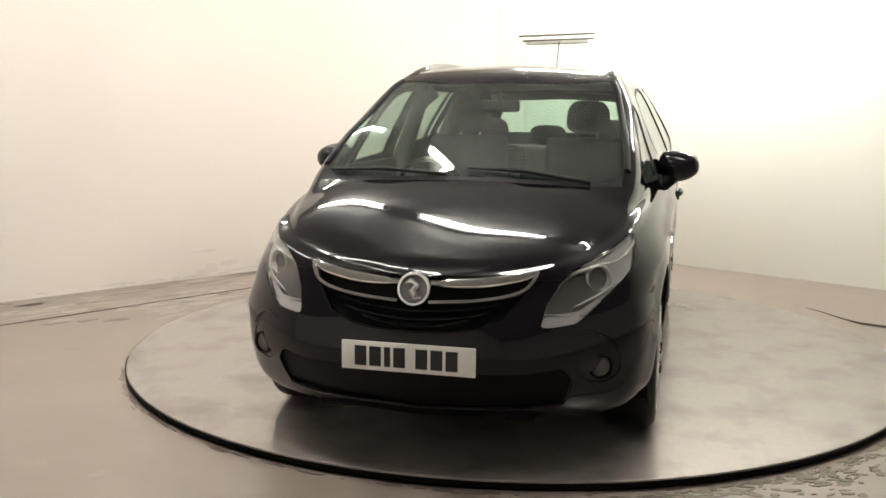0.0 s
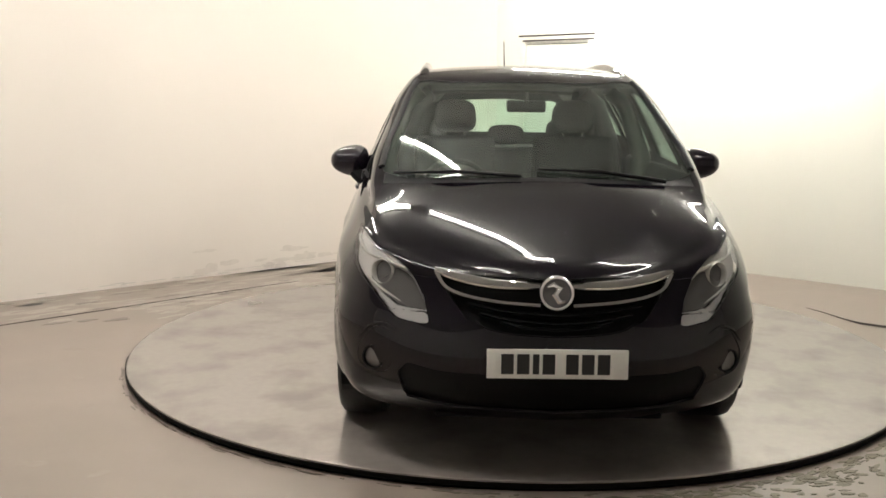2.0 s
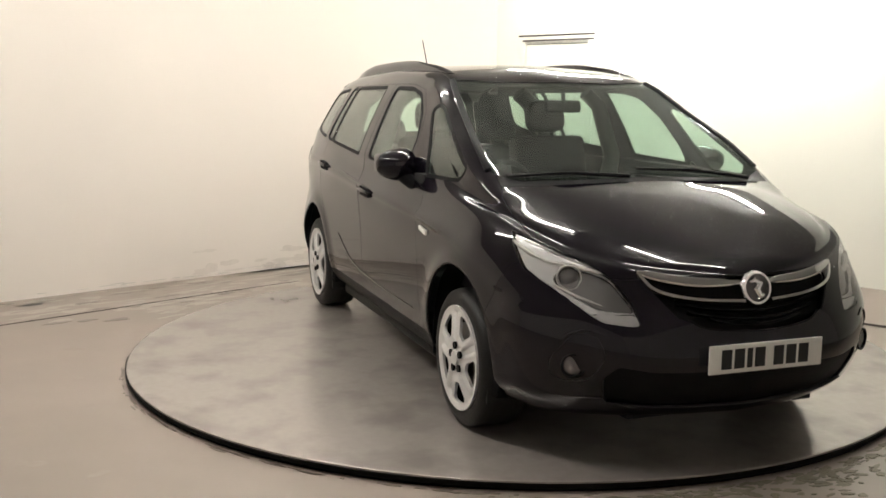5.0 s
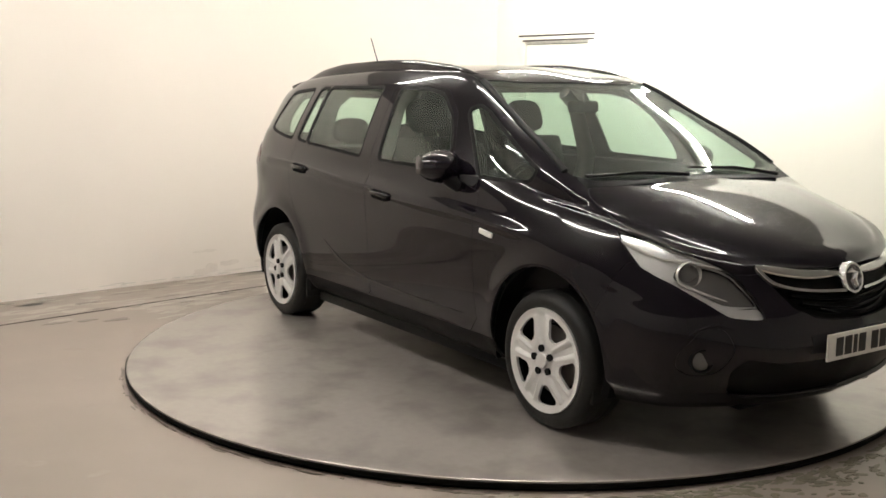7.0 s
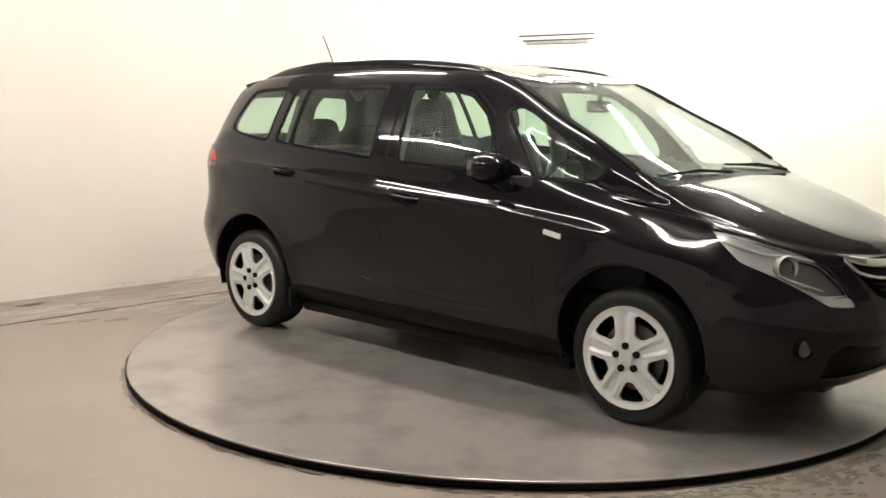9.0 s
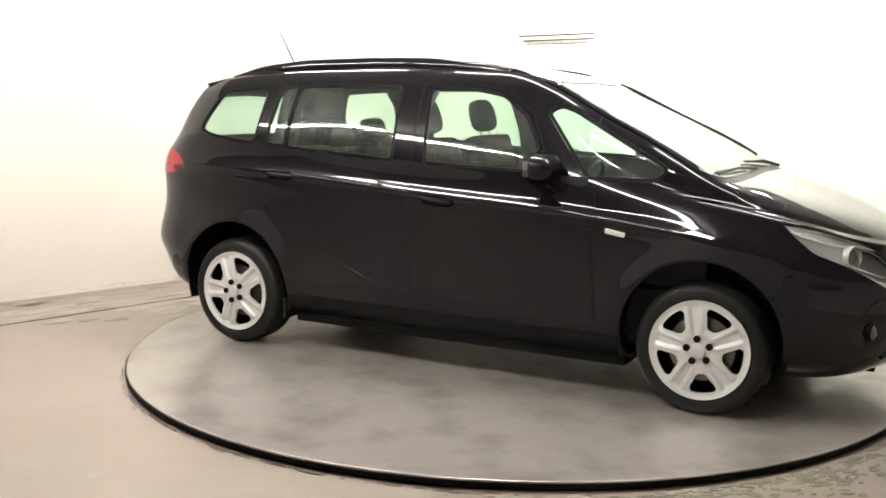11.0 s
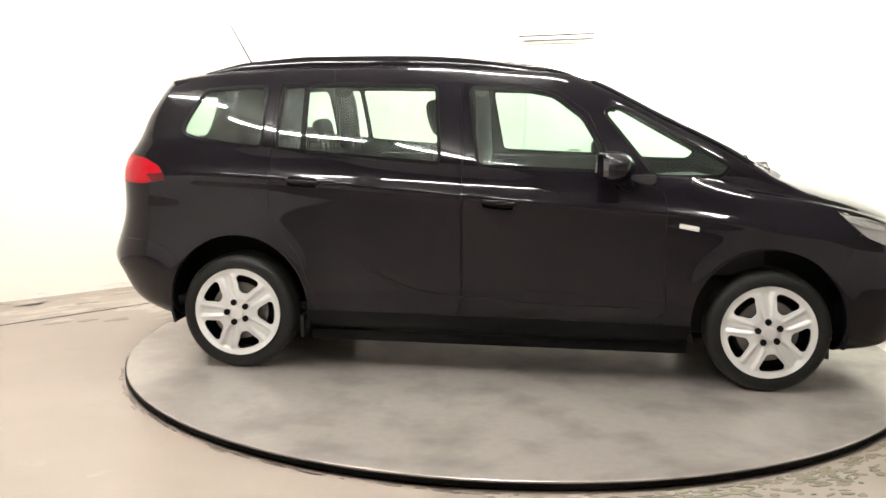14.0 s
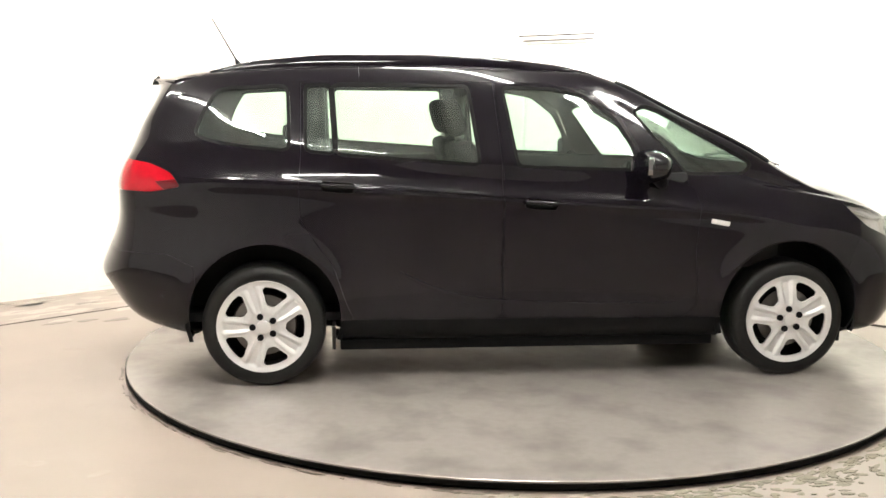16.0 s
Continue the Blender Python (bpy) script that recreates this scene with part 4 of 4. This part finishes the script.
def build_grille():
    grille = shell("grille", both(HALF["grille"]), (BLACK_PLASTIC,), car, 0.01, 0.0, 0.035, "black grille with two bright chrome bars")
    for z, w in ((.665, .33), (.635, .29), (.610, .21)):
        bm = bmesh.new()
        ribbon(bm, [(-w, z + .028), (-w / 2, z + .006), (0, z), (w / 2, z + .006), (w, z + .028)], "front", .012, -.008, .035)
        part("slat", bm, BLACK_PLASTIC, grille)
    for s in (-1, 1):
        bm = bmesh.new()
        ribbon(bm, [(s * .452, .799), (s * .36, .780), (s * .22, .762), (s * .06, .757)], "front", .040, .013, .02, taper=.5)
        part("upper_bar", bm, CHROME, grille, "polished chrome grille bar")
        bm = bmesh.new()
        ribbon(bm, [(s * .448, .79), (s * .41, .742), (s * .34, .716), (s * .2, .697), (s * .06, .690)], "front", .019, .013, .02)
        part("lower_bar", bm, CHROME, grille, "thin chrome grille bar")
    q, n = on_skin(0, .738, "front")
    base = Matrix.Translation(q + Vector((.006, 0, 0))) @ Vector((.96, 0, .22)).to_track_quat("Y", "Z").to_matrix().to_4x4()
    bm = bmesh.new()
    lathe(bm, [(.066, -.02), (.068, .004), (.063, .012), (.054, .012), (.050, .002), (.048, -.004)], 36)
    bmesh.ops.transform(bm, matrix=base, verts=bm.verts)
    badge = part("badge", bm, CHROME, grille, "round chrome badge with a raised plain shape")
    bm = bmesh.new()
    tube(bm, [(-.030, .004, -.03), (-.008, .006, -.032), (.006, .008, -.005), (-.012, .008, .018), (.012, .008, .032), (.034, .006, .022)], [.008, .014, .017, .016, .013, .006], 8)
    bmesh.ops.transform(bm, matrix=base, verts=bm.verts)
    part("emblem", bm, CHROME, grille)
    bm = bmesh.new()
    lathe(bm, [(.052, -.012), (.052, -.002), (.03, .0), (.001, .0)], 32)
    bmesh.ops.transform(bm, matrix=base, verts=bm.verts)
    part("badge_ground", bm, LAMP_DARK, grille, "dark badge ground")
    bm = bmesh.new()
    ribbon(bm, [(-.30, .632), (-.25, .604), (-.14, .588), (0, .584), (.14, .588), (.25, .604), (.30, .632)], "front", .006, .003)
    part("grille_edge", bm, BLACK_PLASTIC, grille)


def build_bumper_lip():
    bm = bmesh.new()
    ribbon(bm, [(-.56, .300), (-.40, .278), (-.2, .270), (0, .268), (.2, .270), (.40, .278), (.56, .300)], "front", .018, .010, .006, steps=48, taper=.4)
    part("bumper_lip", bm, PAINT, car, "glossy black lip under the intake")


def build_plate():
    plate = tagged(new("number_plate"), "white front number plate with black characters")
    plate.parent = car
    bm = bmesh.new()
    box(bm, (.008, .52, .111), (2.352, 0, .4905), .003)
    part("plate", bm, WHITE_PLATE, plate)
    x0 = -.207
    for i in range(7):
        bm = bmesh.new()
        w = .024 if i == 2 else .046
        box(bm, (.002, w, .076), (2.3572, x0 + w / 2, .4905), .0005)
        x0 += w + (.04 if i == 3 else .012)
        part("character", bm, INK, plate, smooth=False)


def build_wheel():
    """One wheel, outer face to -y, at the origin."""
    wheel = new("wheel")
    bm = bmesh.new()
    lathe(bm, [(.225, .0), (.236, -.012), (.258, -.020), (.285, -.016), (.303, -.002), (.310, .02), (.310, .17), (.302, .195), (.28, .205), (.23, .2), (.225, .18)], 64)
    bmesh.ops.recalc_face_normals(bm, faces=bm.faces)
    tyre = part("tyre", bm, RUBBER, wheel, "black rubber tyre")
    for r in (.310,):
        for y in (.05, .095, .14):
            bm = bmesh.new()
            lathe(bm, [(r - .004, y - .004), (r + .0015, y - .003), (r + .0015, y + .003), (r - .004, y + .004)], 64)
            part("tread_rib", bm, RUBBER, wheel)
    # wheel cover: five broad spokes with a groove, five openings, five bolt holes
    bm = bmesh.new()
    radii = [.034, .05, .066, .075, .084, .093, .102, .11, .115, .122, .132, .146, .16, .174, .186, .195, .203, .208, .214, .222, .230, .235]

    def height(r, a):
        d = abs(((a + math.pi / 5) % (math.tau / 5)) - math.pi / 5)  # angle from the middle of an opening
        from_spoke = math.pi / 5 - d
        y = -.012 - .016 * (1 - (r / .234) ** 2)
        if r > .212:
            y -= .010 * (r - .212) / .022
        across = from_spoke * r / (.010 + .075 * r)
        groove = min(1.0, max(0.0, (1.0 - across) / .35)) * min(1, max(0, (r - .065) / .02)) * min(1, max(0, (.214 - r) / .012))
        y += .010 * groove
        if r < .07:
            y += .004
        edge = max(0.0, 1 - abs(across - 1.5) / .5) if .09 < r < .205 else 0
        return y - .006 * edge

    inner, outer, n_open, n_spoke = .110, .203, 10, 22

    def half_open(r):
        t = min(1.0, max(0.0, (r - inner) / (outer - inner)))
        return (.20 + .19 * t) * (1 - .30 * max(0.0, (t - .72) / .28) ** 2) * (1 - .45 * max(0.0, (.2 - t) / .2) ** 2)

    angles = []
    for r in radii:
        h, row = half_open(r), []
        for sector in range(5):
            mid = sector * math.tau / 5
            row += [mid - h + 2 * h * k / n_open for k in range(n_open)]
            row += [mid + h + (math.tau / 5 - 2 * h) * k / n_spoke for k in range(n_spoke)]
        angles.append(row)
    na = len(angles[0])
    vs = [[bm.verts.new((r * math.cos(a), height(r, a), r * math.sin(a))) for a in row] for r, row in zip(radii, angles)]
    hub = bm.verts.new((0, -.030, 0))
    for k in range(na):
        bm.faces.new((hub, vs[0][k], vs[0][(k + 1) % na]))
        for i in range(len(radii) - 1):
            if not (k % (n_open + n_spoke) < n_open and inner - .001 < radii[i] and radii[i + 1] < outer + .001):
                bm.faces.new((vs[i][k], vs[i + 1][k], vs[i + 1][(k + 1) % na], vs[i][(k + 1) % na]))
    loose = [v for v in bm.verts if not v.link_faces]
    bmesh.ops.delete(bm, geom=loose, context="VERTS")
    bmesh.ops.recalc_face_normals(bm, faces=bm.faces)
    inner = bmesh.ops.extrude_face_region(bm, geom=list(bm.faces))
    moved = [g for g in inner["geom"] if isinstance(g, bmesh.types.BMVert)]
    bmesh.ops.translate(bm, vec=(0, .014, 0), verts=moved)
    bmesh.ops.recalc_face_normals(bm, faces=bm.faces)
    cover = part("wheel_cover", bm, SILVER, wheel, "silver five-spoke wheel cover")
    for k in range(5):
        a = (k + .5) * math.tau / 5
        bm = bmesh.new()
        rod(bm, (0.056 * math.cos(a), -.0335, 0.056 * math.sin(a)), (0.056 * math.cos(a), -.018, 0.056 * math.sin(a)), .0165, 14)
        part("bolt_hole", bm, BLACK_PLASTIC, wheel, "dark bolt recess")
    bm = bmesh.new()
    lathe(bm, [(.034, -.026), (.034, -.036), (.028, -.039), (.001, -.039)], 24)
    part("centre_cap", bm, SILVER, wheel)
    bm = bmesh.new()
    lathe(bm, [(.226, .03), (.226, .16), (.17, .15), (.16, .05), (.001, .045)], 40)
    bmesh.ops.recalc_face_normals(bm, faces=bm.faces)
    part("steel_rim", bm, BLACK_PLASTIC, wheel)
    bm = bmesh.new()
    lathe(bm, [(.155, .034), (.155, .03), (.08, .03), (.075, .012), (.001, .012)], 40)
    part("brake_disc", bm, STEEL, wheel, "rusty grey brake disc")
    return wheel


def build_wheels():
    first_wheel = build_wheel()
    first_wheel.parent = car
    first_wheel.matrix_basis = pose(1.38, -.872, .310, 0, 10, 0)
    for x, s, spin in ((-1.38, -1, 0), (1.38, 1, 20), (-1.38, 1, 50)):
        w = copy_thing(first_wheel, pose(x, s * .872, .310, 0, spin, 0) @ (pose(0, 0, 0, 0, 0, 180) if s > 0 else Matrix()))
    for x in (-1.372, 1.374):
        for s in (-1, 1):
            bm = bmesh.new()
            rings = []
            for k in range(25):
                a = radians(-18 + 216 * k / 24)
                rings.append([bm.verts.new((x + r * math.cos(a), s * y, .352 + r * math.sin(a))) for r, y in ((.376, .875), (.40, .86), (.40, .58), (.05, .58))])
            for p, q in zip(rings, rings[1:]):
                for i in range(3):
                    bm.faces.new((p[i], p[i + 1], q[i + 1], q[i]))
            part("arch_liner", bm, BLACK_PLASTIC, car)
    bm = bmesh.new()
    box(bm, (2.0, 1.58, .06), (0, 0, .185), .015)
    box(bm, (.7, 1.0, .05), (1.35, 0, .20), .015)
    box(bm, (.9, 1.0, .05), (-1.4, 0, .24), .015)
    box(bm, (.5, .9, .04), (-1.75, 0, .30), .01)
    box(bm, (.5, .9, .04), (1.85, 0, .22), .01)
    part("underbody", bm, BLACK_PLASTIC, car)
    for x in (-1.38, 1.38):
        bm = bmesh.new()
        rod(bm, (x, -.72, .31), (x, .72, .31), .035, 12)
        part("axle", bm, STEEL, car)


def build_outside():
    for s, view in ((-1, "side"), (1, "far_side")):
        # door mirror
        bm = bmesh.new()
        bmesh.ops.create_uvsphere(bm, u_segments=24, v_segments=16, radius=1)
        for v in bm.verts:
            x, y, z = v.co
            x = max(x, -.55)
            z = math.copysign(abs(z) ** .8, z)
            y = math.copysign(abs(y) ** .85, y)
            v.co = (x * .105 * (1 - .25 * y), y * .102, z * (.074 - .012 * y) - .006 * y + (-.014 * (1 - y) if z < 0 else 0) * abs(z))
        bmesh.ops.transform(bm, matrix=Matrix.Translation((.585, s * .938, 1.128)) @ pose(0, 0, 0, 0, 0, -s * 12) @ Matrix.Diagonal((1, s, 1, 1)), verts=bm.verts)
        bmesh.ops.recalc_face_normals(bm, faces=bm.faces)
        mirror = part("door_mirror", bm, PAINT, car)
        bm = bmesh.new()
        tube(bm, [(.67, s * .835, 1.020), (.66, s * .868, 1.030), (.64, s * .890, 1.055), (.61, s * .905, 1.088)], [.030, .032, .038, .050], 12)
        part("mirror_foot", bm, BLACK_PLASTIC, mirror)
        bm = bmesh.new()
        box(bm, (.006, .175, .095), (.531, s * .940, 1.128), .02, pose(0, 0, 0, 0, 0, -s * 12))
        part("mirror_glass", bm, MIRROR, mirror, "silvered mirror glass")
        # door handles
        for x, z in ((-1.005, 1.015), (.015, .931)):
            q, n = on_skin(x, z, view)
            bm = bmesh.new()
            box(bm, (.165, .012, .052), (x, q.y + s * .001, z), .018, pose(0, 0, 0, 0, 4, 0), 3)
            cup = part("handle_cup", bm, BLACK_PLASTIC, car)
            bm = bmesh.new()
            tube(bm, [(x - .088, q.y, z + .012), (x - .078, q.y + s * .018, z + .012), (x - .03, q.y + s * .024, z + .009), (x + .04, q.y + s * .024, z + .005), (x + .078, q.y + s * .016, z + .002), (x + .086, q.y, z + .001)],
                 [.008, .011, .012, .012, .011, .008], 10)
            part("door_handle", bm, PAINT, cup)
        # side indicator
        bm = bmesh.new()
        q, n = on_skin(.965, .832, view)
        box(bm, (.100, .014, .026), q + Vector((0, s * .004, 0)), .006, pose(0, 0, 0, 0, 10, 0))
        part("side_indicator", bm, CLEAR, car, "pale side indicator lamp")
        # roof rail, low and solid, along the roof's edge
        bm = bmesh.new()
        xs = np.linspace(-1.66, .36, 30)
        lift = np.interp(xs, [-1.66, -1.45, -1.1, -.2, .15, .36], [.004, .036, .050, .044, .024, .002])
        rings = []
        for x, h in zip(xs, lift):
            y0 = float(np.interp(x, [-1.66, -1.3, 0, .36], [.50, .535, .548, .545]))
            z0 = on_skin(x, s * y0, "top")[0].z
            rings.append([bm.verts.new((x, s * (y0 + dy), z0 + dz)) for dy, dz in
                          ((-.024, -.012), (-.022, h * .5), (-.012, h * .92), (.004, h), (.018, h * .75), (.026, h * .2), (.028, -.03))])
        for p, q in zip(rings, rings[1:]):
            for k in range(6):
                bm.faces.new((p[k], p[k + 1], q[k + 1], q[k]))
        bmesh.ops.recalc_face_normals(bm, faces=bm.faces)
        part("roof_rail", bm, PAINT, car, "black roof rail")
        # lower door crease
        bm = bmesh.new()
        ribbon(bm, [(-.72, .60), (-.56, .515), (-.41, .458), (-.12, .42), (.30, .405), (.75, .41)], view, .035, .004, .003, taper=.9)
        part("door_crease", bm, PAINT, car)
        bm = bmesh.new()
        ribbon(bm, [(-1.76, 1.058), (-1.4, 1.052), (-1.0, 1.035), (-.6, 1.005), (-.2, .972), (.1, .948)], view, .020, .005, .003, steps=60, taper=.85)
        part("shoulder_crease", bm, PAINT, car)
    # dark trim along the windscreen's sides
    for s in (-1, 1):
        bm = bmesh.new()
        ribbon(bm, [(.47, s * .581), (.55, s * .603), (.85, s * .658), (1.12, s * .701), (1.29, s * .719)], "top", .034, .010, .006, steps=40)
        part("screen_trim", bm, BLACK_PLASTIC, car, "matt black windscreen trim")
    # wipers
    for y0, y1 in ((-.10, -.66), (.55, .0)):
        bm = bmesh.new()
        a, an = on_skin(1.435, y0 + .02, "top")
        b, bn = on_skin(1.37, y1, "top")
        mid, mn = on_skin(1.40, (y0 + y1) / 2, "top")
        tube(bm, [a + an * .012, mid + mn * .028, b + bn * .014], [.010, .008, .005], 8)
        wiper = part("wiper", bm, BLACK_PLASTIC, car, "black windscreen wiper")
        bm = bmesh.new()
        pts = [on_skin(1.405 - .05 * t, y0 + (y1 - y0) * t, "top") for t in np.linspace(.05, 1.0, 8)]
        tube(bm, [q + n * .008 for q, n in pts], .006, 6)
        part("wiper_blade", bm, RUBBER, wiper)
    # roof spoiler: a lip over the tailgate, as wide as the roof
    bm = bmesh.new()
    rings = []
    for y in np.linspace(-.57, .57, 33):
        k = abs(y) / .57
        tip = -1.985 + .15 * k ** 2.4
        z = 1.556 - .018 * k ** 2
        skin = on_skin(tip + .24, y, "top")[0]
        z0 = (skin.z if skin else z) + .002
        rings.append([bm.verts.new(q) for q in ((tip + .24, y, z0 - .006), (tip + .14, y, z0 * .45 + z * .55 + .006), (tip + .03, y, z + .004), (tip, y, z - .004), (tip + .006, y, z - .016), (tip + .10, y, z - .034), (tip + .24, y, z - .05))])
    for p, q in zip(rings, rings[1:]):
        for k in range(6):
            bm.faces.new((p[k], p[k + 1], q[k + 1], q[k]))
    bm.faces.new(rings[0])
    bm.faces.new(rings[-1][::-1])
    bmesh.ops.recalc_face_normals(bm, faces=bm.faces)
    part("roof_spoiler", bm, PAINT, car)
    # aerial
    bm = bmesh.new()
    q, n = on_skin(-1.56, 0, "top")
    tube(bm, [q, q + Vector((-.01, 0, .03)), q + Vector((-.02, 0, .05))], [.02, .014, .005], 10)
    aerial = part("aerial", bm, BLACK_PLASTIC, car)
    bm = bmesh.new()
    rod(bm, q + Vector((-.015, 0, .04)), q + Vector((-.145, 0, .27)), .0046, 8, .003)
    part("aerial_rod", bm, BLACK_PLASTIC, aerial)
    # mud flaps
    for x in (-1.0, 1.70):
        for s in (-1, 1):
            bm = bmesh.new()
            box(bm, (.02, .14, .12), (x - .03, s * .80, .24), .005)
            part("mud_flap", bm, RUBBER, car)


def seat(at, width=.50, height=.62, lean=-18, rise=.13, rest=.19):
    chair = new("seat")
    chair.parent = car
    chair.matrix_basis = pose(*at)
    bm = bmesh.new()
    box(bm, (.50, width, .16), (.18, 0, .0), .05, pose(0, 0, 0, 0, -6, 0), 4)
    part("cushion", bm, FABRIC, chair)
    bm = bmesh.new()
    m = pose(-.08, 0, 0, 0, lean, 0)
    box(bm, (.13, width, height), m @ Vector((0, 0, height / 2)), .05, m.to_3x3().to_4x4(), 4)
    part("backrest", bm, FABRIC, chair)
    if rest:
        bm = bmesh.new()
        bmesh.ops.create_uvsphere(bm, u_segments=24, v_segments=14, radius=1)
        for v in bm.verts:
            a, b, c = (math.copysign(abs(k) ** .62, k) for k in v.co)
            v.co = m @ Vector((.01 + a * .052, b * .132 * (1 - .06 * c), height + rise + c * rest * .54))
        part("headrest", bm, FABRIC, chair)
        for y in (-.06, .06):
            bm = bmesh.new()
            rod(bm, m @ Vector((0, y, height - .04)), m @ Vector((0, y, height + .08)), .006, 8)
            part("headrest_post", bm, STEEL, chair)


def build_inside():
    bm = bmesh.new()
    box(bm, (2.9, 1.5, .05), (-.45, 0, .33), .02)
    box(bm, (1.0, 1.45, .30), (1.0, 0, .40), .05)
    part("carpet", bm, TRIM, car)
    for s in (-1, 1):
        seat((-.10, s * .37, .645), .50, .60, -16)
        seat((-1.02, s * .42, .64), .46, .50, -14, .115, .15)
    seat((-1.02, 0, .64), .36, .48, -14, .10, .13)
    # dashboard
    bm = bmesh.new()
    prof = [(1.40, .98), (1.15, 1.02), (.86, 1.0), (.76, .93), (.78, .78), (.95, .60), (1.40, .60)]
    rings = []
    for y in np.linspace(-.74, .74, 17):
        hump = .035 * math.exp(-((y + .37) / .17) ** 2)
        rings.append([bm.verts.new((x + .06 * (y / .74) ** 2 * (-1 if x < 1 else -.6), y, z + (hump if .8 < x < 1.2 else 0) - .03 * (abs(y) / .74) ** 4)) for x, z in prof])
    for p, q in zip(rings, rings[1:]):
        for i in range(len(prof)):
            j = (i + 1) % len(prof)
            bm.faces.new((p[i], q[i], q[j], p[j]))
    bm.faces.new(rings[0])
    bm.faces.new(rings[-1][::-1])
    bmesh.ops.recalc_face_normals(bm, faces=bm.faces)
    part("dashboard", bm, TRIM, car, "dark grey dashboard")
    # steering wheel
    bm = bmesh.new()
    n = 32
    ring = [(0, .18 * math.cos(k * math.tau / n), .18 * math.sin(k * math.tau / n)) for k in range(n + 1)]
    m = pose(.60, -.37, .97, 0, 26, 0)
    tube(bm, [m @ Vector(q) for q in ring], .015, 8)
    for a in (0, 180, 270):
        tube(bm, [m @ Vector((.02, 0, 0)), m @ Vector((0, .175 * math.cos(radians(a)), .175 * math.sin(radians(a))))], [.03, .016], 8)
    rod(bm, m @ Vector((.0, 0, 0)), m @ Vector((.28, 0, -.04)), .04, 12)
    part("steering_wheel", bm, BLACK_PLASTIC, car)
    # driving mirror
    bm = bmesh.new()
    box(bm, (.035, .21, .065), (.60, 0, 1.418), .02, pose(0, 0, 0, 0, -8, 0), 3)
    rod(bm, (.61, 0, 1.43), (.60, 0, 1.49), .012, 8)
    part("driving_mirror", bm, BLACK_PLASTIC, car)
    # pillars and door linings inside
    for s in (-1, 1):
        for x, w in ((-.22, .11), (-1.13, .15)):
            bm = bmesh.new()
            d = max(0.0, w - .11)
            tube(bm, [(x - .02, s * (.775 - d), .95), (x, s * (.785 - d), 1.10), (x + .0, s * (.67 - d), 1.42), (x, s * (.575 - d), 1.50)], [w * .6, w * .5, w * .42, w * .4], 10)
            part("pillar_lining", bm, LINING if x > -1 else TRIM, car)
        bm = bmesh.new()
        box(bm, (1.75, .05, .62), (-.07, s * .835, .78), .03)
        part("door_lining", bm, TRIM, car)
    bm = bmesh.new()
    box(bm, (.44, 1.24, .16), (-1.70, 0, 1.03), .03)
    part("load_cover", bm, TRIM, car)


build_body()
build_headlights()
build_grille()
build_bumper_lip()
build_plate()
build_wheels()
build_outside()
build_inside()



def motions():
    """The turntable and the car on it turn together at an even pace."""
    rows_table, rows_car = [], []
    for k in range(17):
        s = (k - 8) / 8
        a = -100.043 + 6.8801 * k + 0.1247 * s * s + 0.0787 * s ** 3
        m = pose(0, 0, 0, 0, 0, a)
        rows_table.append((float(k), m))
        rows_car.append((float(k), m @ Matrix.Translation((-0.0295, 0.0251, DECK_Z))))
    walk(turntable, rows_table)
    walk(car, rows_car)


motions()
